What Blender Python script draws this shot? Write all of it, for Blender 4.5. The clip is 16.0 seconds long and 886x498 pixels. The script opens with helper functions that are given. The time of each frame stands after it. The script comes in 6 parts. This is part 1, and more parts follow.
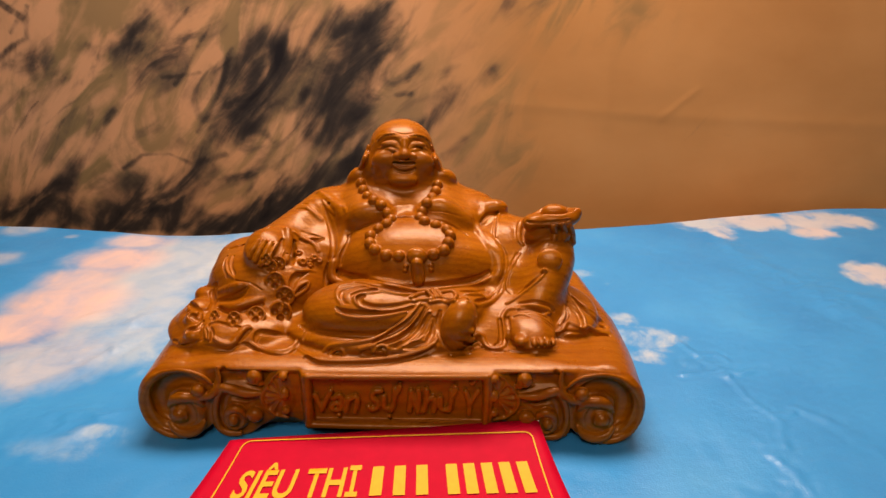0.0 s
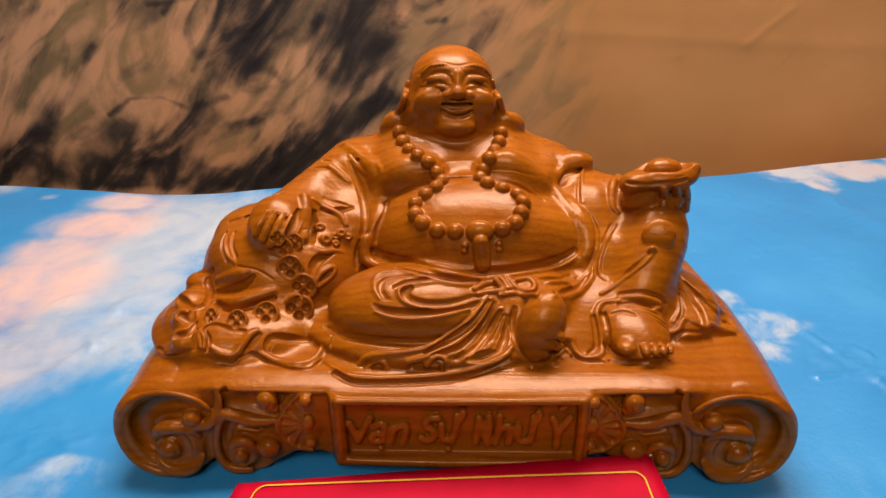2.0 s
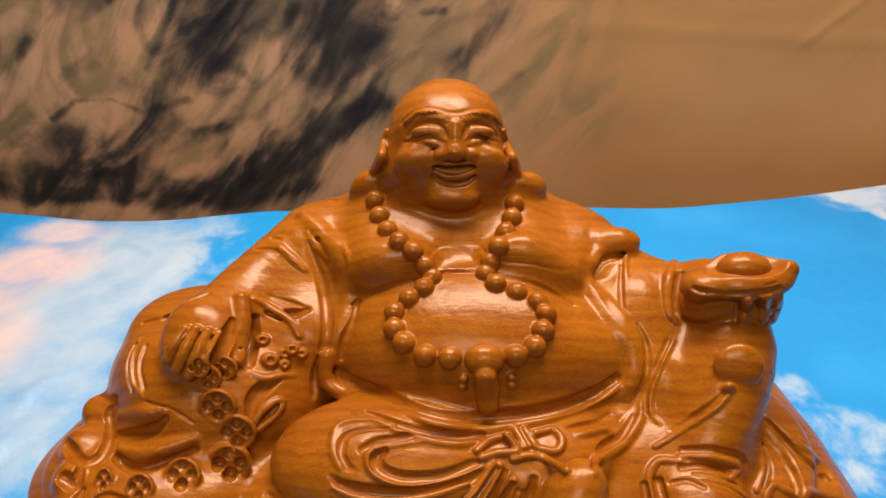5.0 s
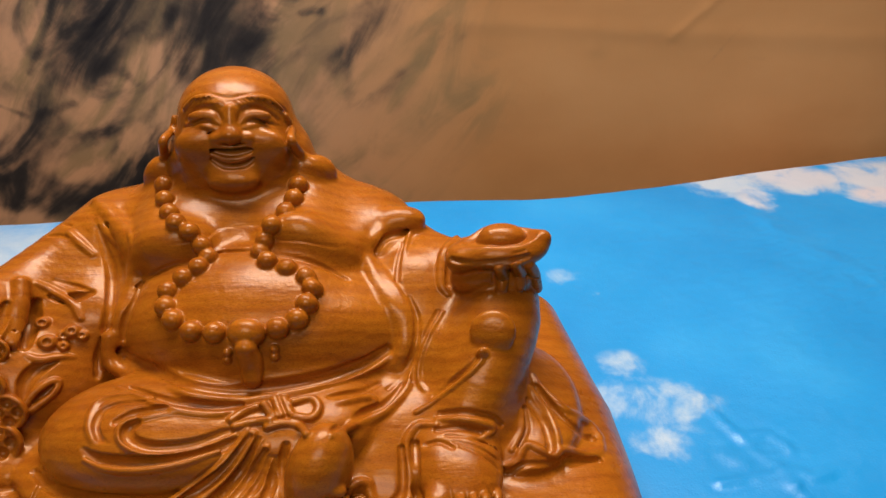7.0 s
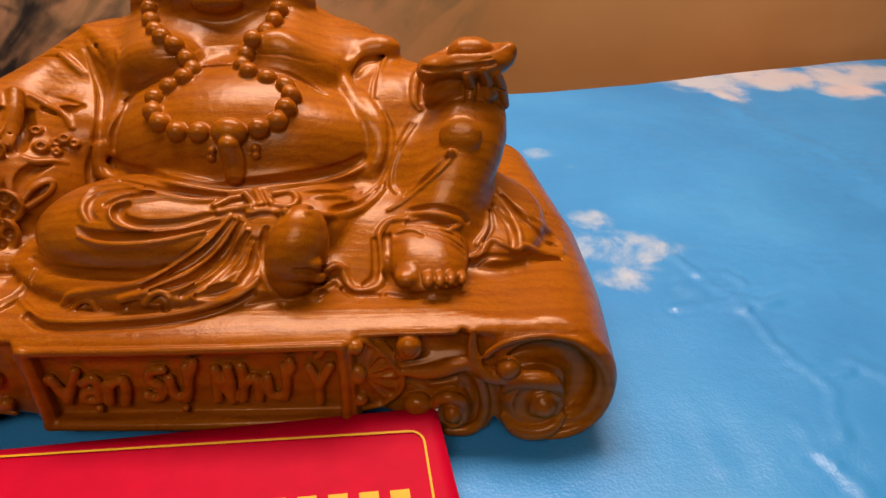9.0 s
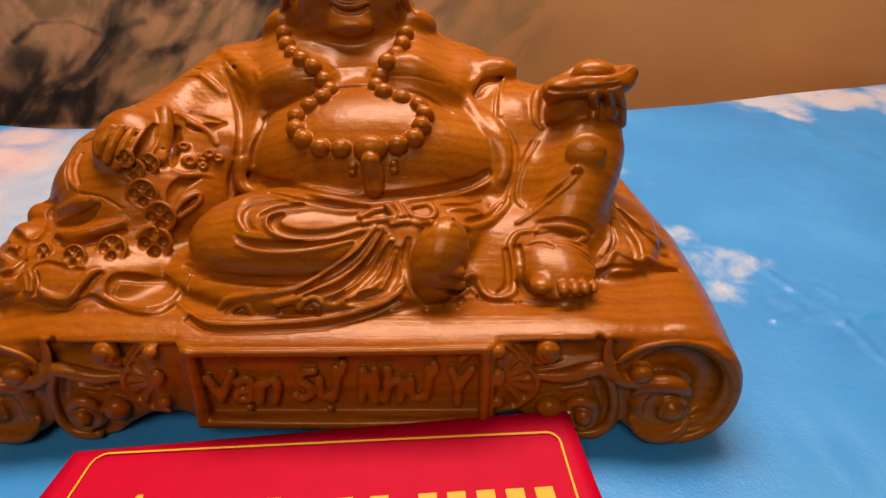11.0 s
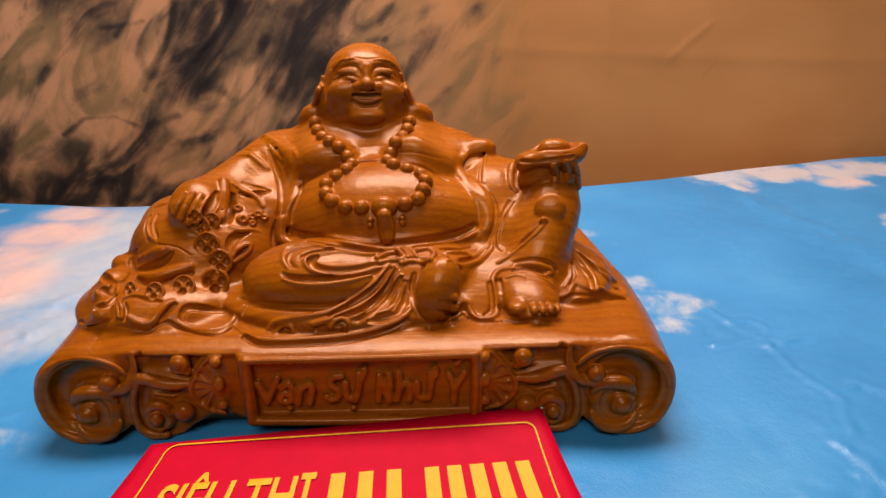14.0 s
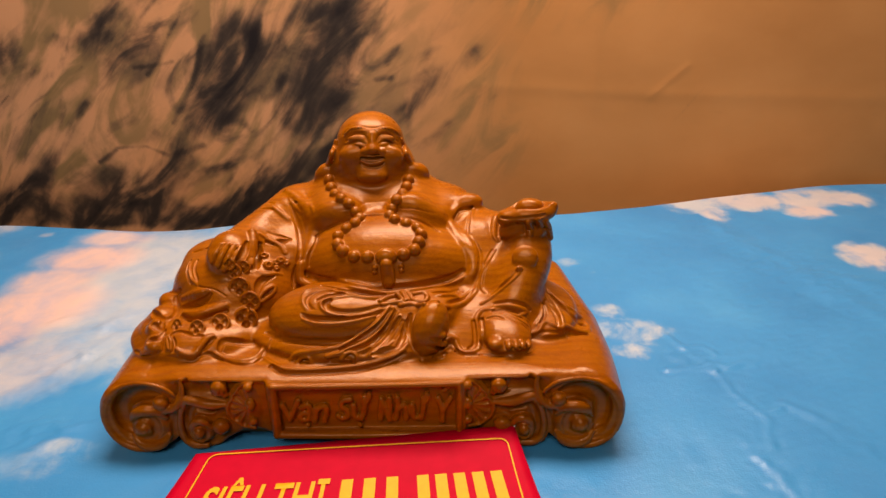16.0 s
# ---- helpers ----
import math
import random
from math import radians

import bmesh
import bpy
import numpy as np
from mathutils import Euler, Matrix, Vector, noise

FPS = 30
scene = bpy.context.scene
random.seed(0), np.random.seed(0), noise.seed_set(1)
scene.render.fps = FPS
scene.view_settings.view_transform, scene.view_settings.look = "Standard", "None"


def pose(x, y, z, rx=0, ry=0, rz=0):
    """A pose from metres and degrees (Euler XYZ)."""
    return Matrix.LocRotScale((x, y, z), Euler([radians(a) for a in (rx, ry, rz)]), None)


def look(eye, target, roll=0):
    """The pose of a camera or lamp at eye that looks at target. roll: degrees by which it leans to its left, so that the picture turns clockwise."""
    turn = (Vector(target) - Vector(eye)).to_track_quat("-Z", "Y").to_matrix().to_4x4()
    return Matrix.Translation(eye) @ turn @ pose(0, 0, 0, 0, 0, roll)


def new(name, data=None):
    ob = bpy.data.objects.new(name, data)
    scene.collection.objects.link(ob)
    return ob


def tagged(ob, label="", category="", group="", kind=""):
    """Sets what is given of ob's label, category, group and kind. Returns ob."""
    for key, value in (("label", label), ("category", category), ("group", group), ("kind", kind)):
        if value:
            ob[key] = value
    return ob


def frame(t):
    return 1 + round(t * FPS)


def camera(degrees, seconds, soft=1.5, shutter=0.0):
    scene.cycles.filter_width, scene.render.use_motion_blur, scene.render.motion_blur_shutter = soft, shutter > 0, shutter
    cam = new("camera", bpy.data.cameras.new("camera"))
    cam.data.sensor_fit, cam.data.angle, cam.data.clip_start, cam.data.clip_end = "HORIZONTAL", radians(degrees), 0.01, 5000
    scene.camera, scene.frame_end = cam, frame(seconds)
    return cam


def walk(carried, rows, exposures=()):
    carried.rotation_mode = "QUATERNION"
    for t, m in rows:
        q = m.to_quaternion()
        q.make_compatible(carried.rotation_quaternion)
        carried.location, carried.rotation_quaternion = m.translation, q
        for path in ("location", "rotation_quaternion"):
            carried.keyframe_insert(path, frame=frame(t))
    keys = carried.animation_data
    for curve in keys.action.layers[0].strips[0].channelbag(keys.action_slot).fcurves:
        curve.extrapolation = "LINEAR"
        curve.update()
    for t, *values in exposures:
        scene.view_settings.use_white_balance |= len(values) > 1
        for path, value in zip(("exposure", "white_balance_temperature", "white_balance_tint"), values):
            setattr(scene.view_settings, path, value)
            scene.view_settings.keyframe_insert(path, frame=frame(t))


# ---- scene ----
cam = camera(65.7, 16.0)
PATH = [
    (0, (0.045, -0.405, 0.331), (0.003, 1.44, -0.44), -0.1),
    (0.5, (0.042, -0.386, 0.318), (0.0, 1.439, -0.499), -0.6),
    (1, (0.029, -0.348, 0.305), (-0.025, 1.458, -0.552), -1.1),
    (1.5, (0.026, -0.3, 0.292), (-0.024, 1.488, -0.604), -1.0),
    (2, (0.007, -0.27, 0.294), (-0.069, 1.502, -0.629), -1.2),
    (2.5, (-0.008, -0.243, 0.297), (-0.121, 1.519, -0.643), -1.8),
    (3, (-0.014, -0.214, 0.281), (-0.147, 1.517, -0.713), -1.8),
    (3.2, (-0.007, -0.198, 0.274), (-0.179, 1.512, -0.748), -2.4),
    (5.3, (0.015, -0.13, 0.306), (-0.063, 1.595, -0.703), -1.1),
    (5.5, (0.025, -0.13, 0.308), (-0.055, 1.598, -0.695), -1.3),
    (6, (0.042, -0.126, 0.305), (-0.021, 1.609, -0.687), -1.3),
    (6.5, (0.07, -0.132, 0.291), (0.032, 1.604, -0.701), -1.3),
    (7, (0.099, -0.146, 0.292), (0.086, 1.59, -0.701), -1.4),
    (7.5, (0.105, -0.155, 0.273), (0.101, 1.568, -0.742), -1.1),
    (8, (0.109, -0.173, 0.262), (0.108, 1.541, -0.768), -1.0),
    (8.5, (0.11, -0.193, 0.253), (0.111, 1.505, -0.803), -0.9),
    (9, (0.108, -0.201, 0.241), (0.114, 1.48, -0.842), -0.7),
    (9.5, (0.104, -0.212, 0.243), (0.105, 1.463, -0.851), -0.5),
    (10, (0.081, -0.216, 0.237), (0.065, 1.46, -0.854), -0.5),
    (10.2, (0.07, -0.215, 0.234), (0.044, 1.465, -0.851), -0.7),
    (12.3, (0.05, -0.244, 0.278), (0.003, 1.528, -0.649), -1.1),
    (12.5, (0.052, -0.251, 0.27), (0.008, 1.531, -0.638), -0.9),
    (13, (0.052, -0.265, 0.27), (0.022, 1.538, -0.596), -0.9),
    (13.5, (0.058, -0.293, 0.276), (0.038, 1.526, -0.555), -1.5),
    (14, (0.055, -0.314, 0.269), (0.03, 1.511, -0.548), -1.6),
    (14.5, (0.055, -0.333, 0.259), (0.023, 1.492, -0.559), -1.4),
    (15, (0.052, -0.354, 0.27), (0.006, 1.474, -0.539), -1.3),
    (15.5, (0.052, -0.367, 0.303), (0.007, 1.461, -0.508), -1.3),
    (16, (0.07, -0.376, 0.339), (0.016, 1.439, -0.5), -1.7),
]
EXPOSURES = [
    (0, 0.06, 6800, 20),
    (1, -0.02, 6150, 19),
    (2, 0.09, 6150, 18),
    (3, 0.2, 6000, 18),
    (5.5, 0.15, 5400, 4),
    (6.5, 0.1, 5450, 8),
    (7, 0.05, 5400, 7),
    (7.5, 0.07, 5500, 14),
    (8.5, 0.1, 5850, 20),
    (9, -0.05, 6600, 24),
    (10, -0.11, 6800, 30),
    (12.5, 0.09, 6200, 20),
    (13.5, 0.09, 6500, 22),
    (14.5, -0.03, 6300, 26),
    (15.5, -0.01, 6600, 20),
    (16, 0, 7250, 24),
]
walk(cam, [(t, look(eye, target, roll)) for t, eye, target, roll in PATH], EXPOSURES)

# ---- world and lights ----
world = bpy.data.worlds.new("world")
scene.world = world
world.use_nodes = True
world.node_tree.nodes["Background"].inputs[0].default_value = (1.0, 0.85, 0.7, 1)
world.node_tree.nodes["Background"].inputs[1].default_value = 0.005


def lamp(name, eye, target, size, power, colour):
    data = bpy.data.lights.new(name, "AREA")
    data.shape, data.size, data.size_y = "RECTANGLE", size[0], size[1]
    data.energy, data.color = power, colour
    ob = new(name, data)
    ob.matrix_world = look(eye, target)
    return ob


lamp("ceiling_panel_light", (0.05, 0.32, 1.02), (0.05, 0.32, 0), (0.8, 0.32), 18.5, (1.0, 0.88, 0.75))
lamp("room_panel_light", (-0.1, -1.2, 1.45), (0.0, 0.0, 0.05), (1.0, 0.5), 14.5, (1.0, 0.85, 0.7))

# ---- materials ----
def material(name, rough=0.5, colour=(0.5, 0.5, 0.5)):
    m = bpy.data.materials.new(name)
    m.use_nodes = True
    b = m.node_tree.nodes["Principled BSDF"]
    b.inputs["Base Color"].default_value = (*colour, 1)
    b.inputs["Roughness"].default_value = rough
    return m, m.node_tree, b


def node(tree, kind, **values):
    n = tree.nodes.new(kind)
    for key, value in values.items():
        n.inputs[key.replace("_", " ")].default_value = value
    return n


def spot(tree, scale, turn=(0, 0, 0)):
    """The place on the object, scaled and turned."""
    at = tree.nodes.new("ShaderNodeTexCoord")
    turned, sized = tree.nodes.new("ShaderNodeMapping"), tree.nodes.new("ShaderNodeMapping")
    turned.inputs["Rotation"].default_value = [radians(a) for a in turn]
    sized.inputs["Scale"].default_value = scale
    tree.links.new(at.outputs["Object"], turned.inputs["Vector"])
    tree.links.new(turned.outputs["Vector"], sized.inputs["Vector"])
    return sized.outputs["Vector"]


def grain(tree, place, scale, detail=4.0, rough=0.55, distortion=0.0):
    n = node(tree, "ShaderNodeTexNoise", Scale=scale, Detail=detail, Roughness=rough, Distortion=distortion)
    tree.links.new(place, n.inputs["Vector"])
    return n.outputs["Fac"]


def ramp(tree, value, *stops):
    n = tree.nodes.new("ShaderNodeValToRGB")
    while len(n.color_ramp.elements) < len(stops):
        n.color_ramp.elements.new(0.5)
    for e, (p, c) in zip(n.color_ramp.elements, stops):
        e.position, e.color = p, (*c, 1) if len(c) == 3 else c
    tree.links.new(value, n.inputs["Fac"])
    return n.outputs["Color"]


def mixed(tree, kind, factor, a, b):
    n = tree.nodes.new("ShaderNodeMix")
    n.data_type, n.blend_type, n.clamp_factor = "RGBA", kind, True
    for value, socket in ((factor, n.inputs[0]), (a, n.inputs[6]), (b, n.inputs[7])):
        if hasattr(value, "is_output"):
            tree.links.new(value, socket)
        else:
            socket.default_value = value if isinstance(value, (int, float)) else (*value, 1)
    return n.outputs[2]


def sums(tree, operation, a, b, c=None):
    n = tree.nodes.new("ShaderNodeMath")
    n.operation = operation
    for value, socket in zip((a, b, c), n.inputs):
        if value is None:
            continue
        if hasattr(value, "is_output"):
            tree.links.new(value, socket)
        else:
            socket.default_value = value
    return n.outputs[0]


def smooth(tree, value, low, high):
    n = tree.nodes.new("ShaderNodeMapRange")
    n.interpolation_type = "SMOOTHSTEP"
    tree.links.new(value, n.inputs["Value"])
    for v, socket in ((low, n.inputs["From Min"]), (high, n.inputs["From Max"])):
        if hasattr(v, "is_output"):
            tree.links.new(v, socket)
        else:
            socket.default_value = v
    return n.outputs["Result"]


def named(tree, name):
    n = tree.nodes.new("ShaderNodeAttribute")
    n.attribute_name = name
    return n.outputs["Fac"]


def bump(tree, shader, height, strength, distance):
    n = node(tree, "ShaderNodeBump", Strength=strength, Distance=distance)
    tree.links.new(height, n.inputs["Height"])
    tree.links.new(n.outputs["Normal"], shader.inputs["Normal"])


def varnished_wood():
    m, t, b = material("varnished_wood", 0.34)
    # growth layers of the block, wavy, seen as contours on rounded forms
    wave = node(t, "ShaderNodeTexWave", Scale=30.0, Distortion=10.0, Detail=5.0, Detail_Scale=0.5, Detail_Roughness=0.7)
    wave.bands_direction = "Z"
    t.links.new(spot(t, (0.3, 1.0, 1.0), (48, 0, 8)), wave.inputs["Vector"])
    layers = ramp(t, wave.outputs["Fac"], (0.0, (0.272, 0.071, 0.0012)), (0.2, (0.32, 0.089, 0.0014)), (0.75, (0.34, 0.100, 0.0015)), (1.0, (0.298, 0.081, 0.0012)))
    tone = ramp(t, grain(t, spot(t, (0.5, 1, 1), (30, 0, 0)), 22, 5, 0.6), (0.3, (0.80, 0.72, 0.62)), (0.7, (1.08, 1.1, 1.05)))
    pores = ramp(t, grain(t, spot(t, (220, 1500, 1500), (25, 0, 4)), 1.0, 3, 0.6), (0.36, (0.35, 0.24, 0.15)), (0.52, (1, 1, 1)))
    heart = ramp(t, grain(t, spot(t, (5, 11, 11), (20, 0, 10)), 1.0, 4, 0.6, 0.8), (0.36, (0.74, 0.62, 0.5)), (0.58, (1, 1, 1)))
    layers = mixed(t, "MULTIPLY", 0.4, layers, heart)
    fleck = ramp(t, grain(t, spot(t, (900, 2600, 2600), (25, 0, 4)), 1.0, 2, 0.5), (0.34, (0.62, 0.5, 0.4)), (0.5, (1, 1, 1)), (0.72, (1.12, 1.14, 1.1)))
    layers = mixed(t, "MULTIPLY", 0.55, layers, fleck)
    colour = mixed(t, "MULTIPLY", 1.0, mixed(t, "MULTIPLY", 1.0, layers, tone), mixed(t, "MIX", 0.17, (1, 1, 1), pores))
    t.links.new(colour, b.inputs["Base Color"])
    rough = ramp(t, grain(t, spot(t, (1, 1, 1)), 60, 4), (0.3, (0.25, 0.25, 0.25)), (0.7, (0.36, 0.36, 0.36)))
    t.links.new(rough, b.inputs["Roughness"])
    b.inputs["Coat Weight"].default_value = 0.14
    b.inputs["Coat Roughness"].default_value = 0.18
    b.inputs["Specular IOR Level"].default_value = 0.35
    b.inputs["Specular Tint"].default_value = (1.0, 0.62, 0.3, 1)
    # tool marks and brushed varnish
    marks = sums(t, "ADD", grain(t, spot(t, (1, 1, 1)), 170, 3), sums(t, "MULTIPLY", grain(t, spot(t, (60, 700, 700)), 1.0, 2), 0.25))
    bump(t, b, marks, 0.45, 0.001)
    return m


def sky_print():
    m, t, b = material("sky_printed_vinyl", 0.36)
    fine = grain(t, spot(t, (1, 0.85, 1)), 26, 7, 0.62, 0.35)
    wide = grain(t, spot(t, (1, 1, 1)), 7, 3)
    edge = sums(t, "MULTIPLY_ADD", sums(t, "SUBTRACT", fine, 0.5), sums(t, "MULTIPLY", named(t, "ragged"), smooth(t, named(t, "cloud"), 0.02, 0.4)), named(t, "cloud"))
    mask = smooth(t, edge, 0.2, named(t, "soft"))
    sky = ramp(t, wide, (0.25, (0.020, 0.205, 0.47)), (0.55, (0.028, 0.25, 0.54)), (0.8, (0.046, 0.295, 0.58)))
    white = mixed(t, "MIX", named(t, "pink"), (0.41, 0.49, 0.54), (0.70, 0.47, 0.39))
    white = mixed(t, "MULTIPLY", 0.5, white, ramp(t, grain(t, spot(t, (1, 1, 1)), 18, 5), (0.3, (0.78, 0.84, 0.9)), (0.65, (1.05, 1.03, 1.0))))
    colour = mixed(t, "MIX", mask, sky, white)
    smudge = grain(t, spot(t, (1, 1, 1)), 11, 5, 0.7)
    colour = mixed(t, "MULTIPLY", 0.35, colour, ramp(t, smudge, (0.3, (0.8, 0.86, 0.84)), (0.5, (1, 1, 1))))
    t.links.new(colour, b.inputs["Base Color"])
    gloss = ramp(t, grain(t, spot(t, (1, 1, 1)), 30, 4), (0.3, (0.3, 0.3, 0.3)), (0.7, (0.45, 0.45, 0.45)))
    t.links.new(gloss, b.inputs["Roughness"])
    leather = node(t, "ShaderNodeTexVoronoi", Scale=700.0)
    t.links.new(spot(t, (1, 1, 1)), leather.inputs["Vector"])
    height = sums(t, "MULTIPLY_ADD", leather.outputs["Distance"], 0.25, sums(t, "MULTIPLY", grain(t, spot(t, (1, 1, 1)), 45, 4), 2.0))
    bump(t, b, height, 0.3, 0.0012)
    return m


def ink_painting():
    m, t, b = material("ink_painted_fabric", 0.8)
    b.inputs["Specular IOR Level"].default_value = 0.12
    # the brush ran steeply to the side: broad wet washes, and finer dry streaks
    broad = grain(t, spot(t, (17, 1, 5.5), (0, -36, 0)), 1.0, 4, 0.5, 1.6)
    second = grain(t, spot(t, (20, 1, 7), (0, -44, 0)), 1.0, 4, 0.5, 1.5)
    streak = grain(t, spot(t, (26, 1, 8), (0, -38, 0)), 1.0, 3, 0.5, 1.2)
    soft = grain(t, spot(t, (1, 1, 1)), 13, 6, 0.6)
    painted = named(t, "peach")
    paper = ramp(t, grain(t, spot(t, (1, 1, 1.6)), 5, 4), (0.3, (0.45, 0.190, 0.056)), (0.55, (0.52, 0.226, 0.070)), (0.8, (0.57, 0.256, 0.084)))
    paper = mixed(t, "MIX", sums(t, "MULTIPLY", painted, 0.9), paper, (0.60, 0.298, 0.148))
    wash = sums(t, "MAXIMUM", named(t, "wash"), sums(t, "MULTIPLY", painted, 0.9))
    olive = sums(t, "MULTIPLY", wash, smooth(t, sums(t, "MULTIPLY_ADD", soft, 0.35, broad), 0.58, 0.80))
    colour = mixed(t, "MIX", olive, paper, (0.185, 0.125, 0.050))
    umber = sums(t, "MULTIPLY", sums(t, "MULTIPLY", painted, 0.8), smooth(t, sums(t, "MULTIPLY_ADD", soft, 0.3, second), 0.62, 0.86))
    colour = mixed(t, "MIX", umber, colour, (0.105, 0.070, 0.044))
    ink = named(t, "ink")
    rag = sums(t, "ADD", sums(t, "MULTIPLY", sums(t, "SUBTRACT", streak, 0.5), 0.7), sums(t, "MULTIPLY", sums(t, "SUBTRACT", second, 0.5), 1.3))
    rag = sums(t, "ADD", rag, sums(t, "MULTIPLY", sums(t, "SUBTRACT", soft, 0.5), 0.7))
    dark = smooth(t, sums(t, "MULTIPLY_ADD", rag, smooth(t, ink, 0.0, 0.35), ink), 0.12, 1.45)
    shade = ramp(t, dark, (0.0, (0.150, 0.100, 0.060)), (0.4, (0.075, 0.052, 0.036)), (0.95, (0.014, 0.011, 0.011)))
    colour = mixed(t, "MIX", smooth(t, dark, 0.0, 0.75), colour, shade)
    t.links.new(colour, b.inputs["Base Color"])
    weave = grain(t, spot(t, (900, 900, 900)), 1.0, 2)
    bump(t, b, sums(t, "ADD", weave, sums(t, "MULTIPLY", soft, 4.0)), 0.2, 0.001)
    return m


def speckled(name, rough, colour, scale=40, depth=0.12, relief=0.1):
    m, t, b = material(name, rough)
    f = grain(t, spot(t, (1, 1, 1)), scale, 5)
    low, high = [c * (1 - depth) for c in colour], [min(1, c * (1 + depth)) for c in colour]
    t.links.new(ramp(t, f, (0.3, low), (0.7, high)), b.inputs["Base Color"])
    bump(t, b, f, relief, 0.001)
    b.inputs["Specular IOR Level"].default_value = 0.18
    return m


wood, cloth, paint = varnished_wood(), sky_print(), ink_painting()
red = speckled("red_coated_card", 0.55, (0.47, 0.003, 0.020), 90, 0.06, 0.05)
red.node_tree.nodes["Principled BSDF"].inputs["Specular IOR Level"].default_value = 0.06
yellow = speckled("yellow_print", 0.5, (0.72, 0.36, 0.012), 200, 0.05, 0.03)
white_card = speckled("white_card_core", 0.6, (0.75, 0.66, 0.6), 120)
plaster = speckled("brown_plaster", 0.85, (0.20, 0.155, 0.12), 9, 0.06)
planks = speckled("dark_table_wood", 0.55, (0.16, 0.09, 0.05), 20, 0.2)
tile = speckled("floor_tile", 0.45, (0.42, 0.36, 0.30), 6, 0.1)


def link_mesh(name, bm, mat, parent=None, label=""):
    data = bpy.data.meshes.new(name)
    bm.to_mesh(data)
    bm.free()
    data.materials.append(mat)
    ob = new(name, data)
    ob.parent = parent
    return tagged(ob, label)


def box(bm, lo, hi, bevel=0.0):
    mid = [(a + b) / 2 for a, b in zip(lo, hi)]
    size = [b - a for a, b in zip(lo, hi)]
    made = bmesh.ops.create_cube(bm, size=1, matrix=Matrix.LocRotScale(mid, None, size))
    if bevel:
        edges = list({e for v in made["verts"] for e in v.link_edges})
        bmesh.ops.bevel(bm, geom=edges, offset=bevel, segments=2, affect="EDGES")


def sheet(name, places, mat, loops=()):
    """A grid of places (rows, columns, xyz in metres) as one smooth mesh, with named values per place."""
    rows, columns = places.shape[:2]
    n = np.arange(rows * columns).reshape(rows, columns)
    quads = np.stack([n[:-1, :-1], n[:-1, 1:], n[1:, 1:], n[1:, :-1]], -1).reshape(-1, 4)
    data = bpy.data.meshes.new(name)
    data.vertices.add(rows * columns)
    data.vertices.foreach_set("co", places.astype(np.float32).ravel())
    data.loops.add(quads.size)
    data.loops.foreach_set("vertex_index", quads.astype(np.int32).ravel())
    data.polygons.add(len(quads))
    data.polygons.foreach_set("loop_start", np.arange(0, quads.size, 4, dtype=np.int32))
    data.update(calc_edges=True)
    data.polygons.foreach_set("use_smooth", np.ones(len(quads), bool))
    for key, values in loops:
        data.attributes.new(key, "FLOAT", "POINT").data.foreach_set("value", values.astype(np.float32).ravel())
    data.materials.append(mat)
    return new(name, data)


def path_distance(x, y, path):
    """The distance of each place from a bent line."""
    best = np.full(np.broadcast(x, y).shape, 1e6)
    for (ax, ay), (bx, by) in zip(path[:-1], path[1:]):
        vx, vy = bx - ax, by - ay
        h = np.clip(((x - ax) * vx + (y - ay) * vy) / (vx * vx + vy * vy + 1e-6), 0, 1)
        best = np.minimum(best, np.hypot(x - ax - h * vx, y - ay - h * vy))
    return best


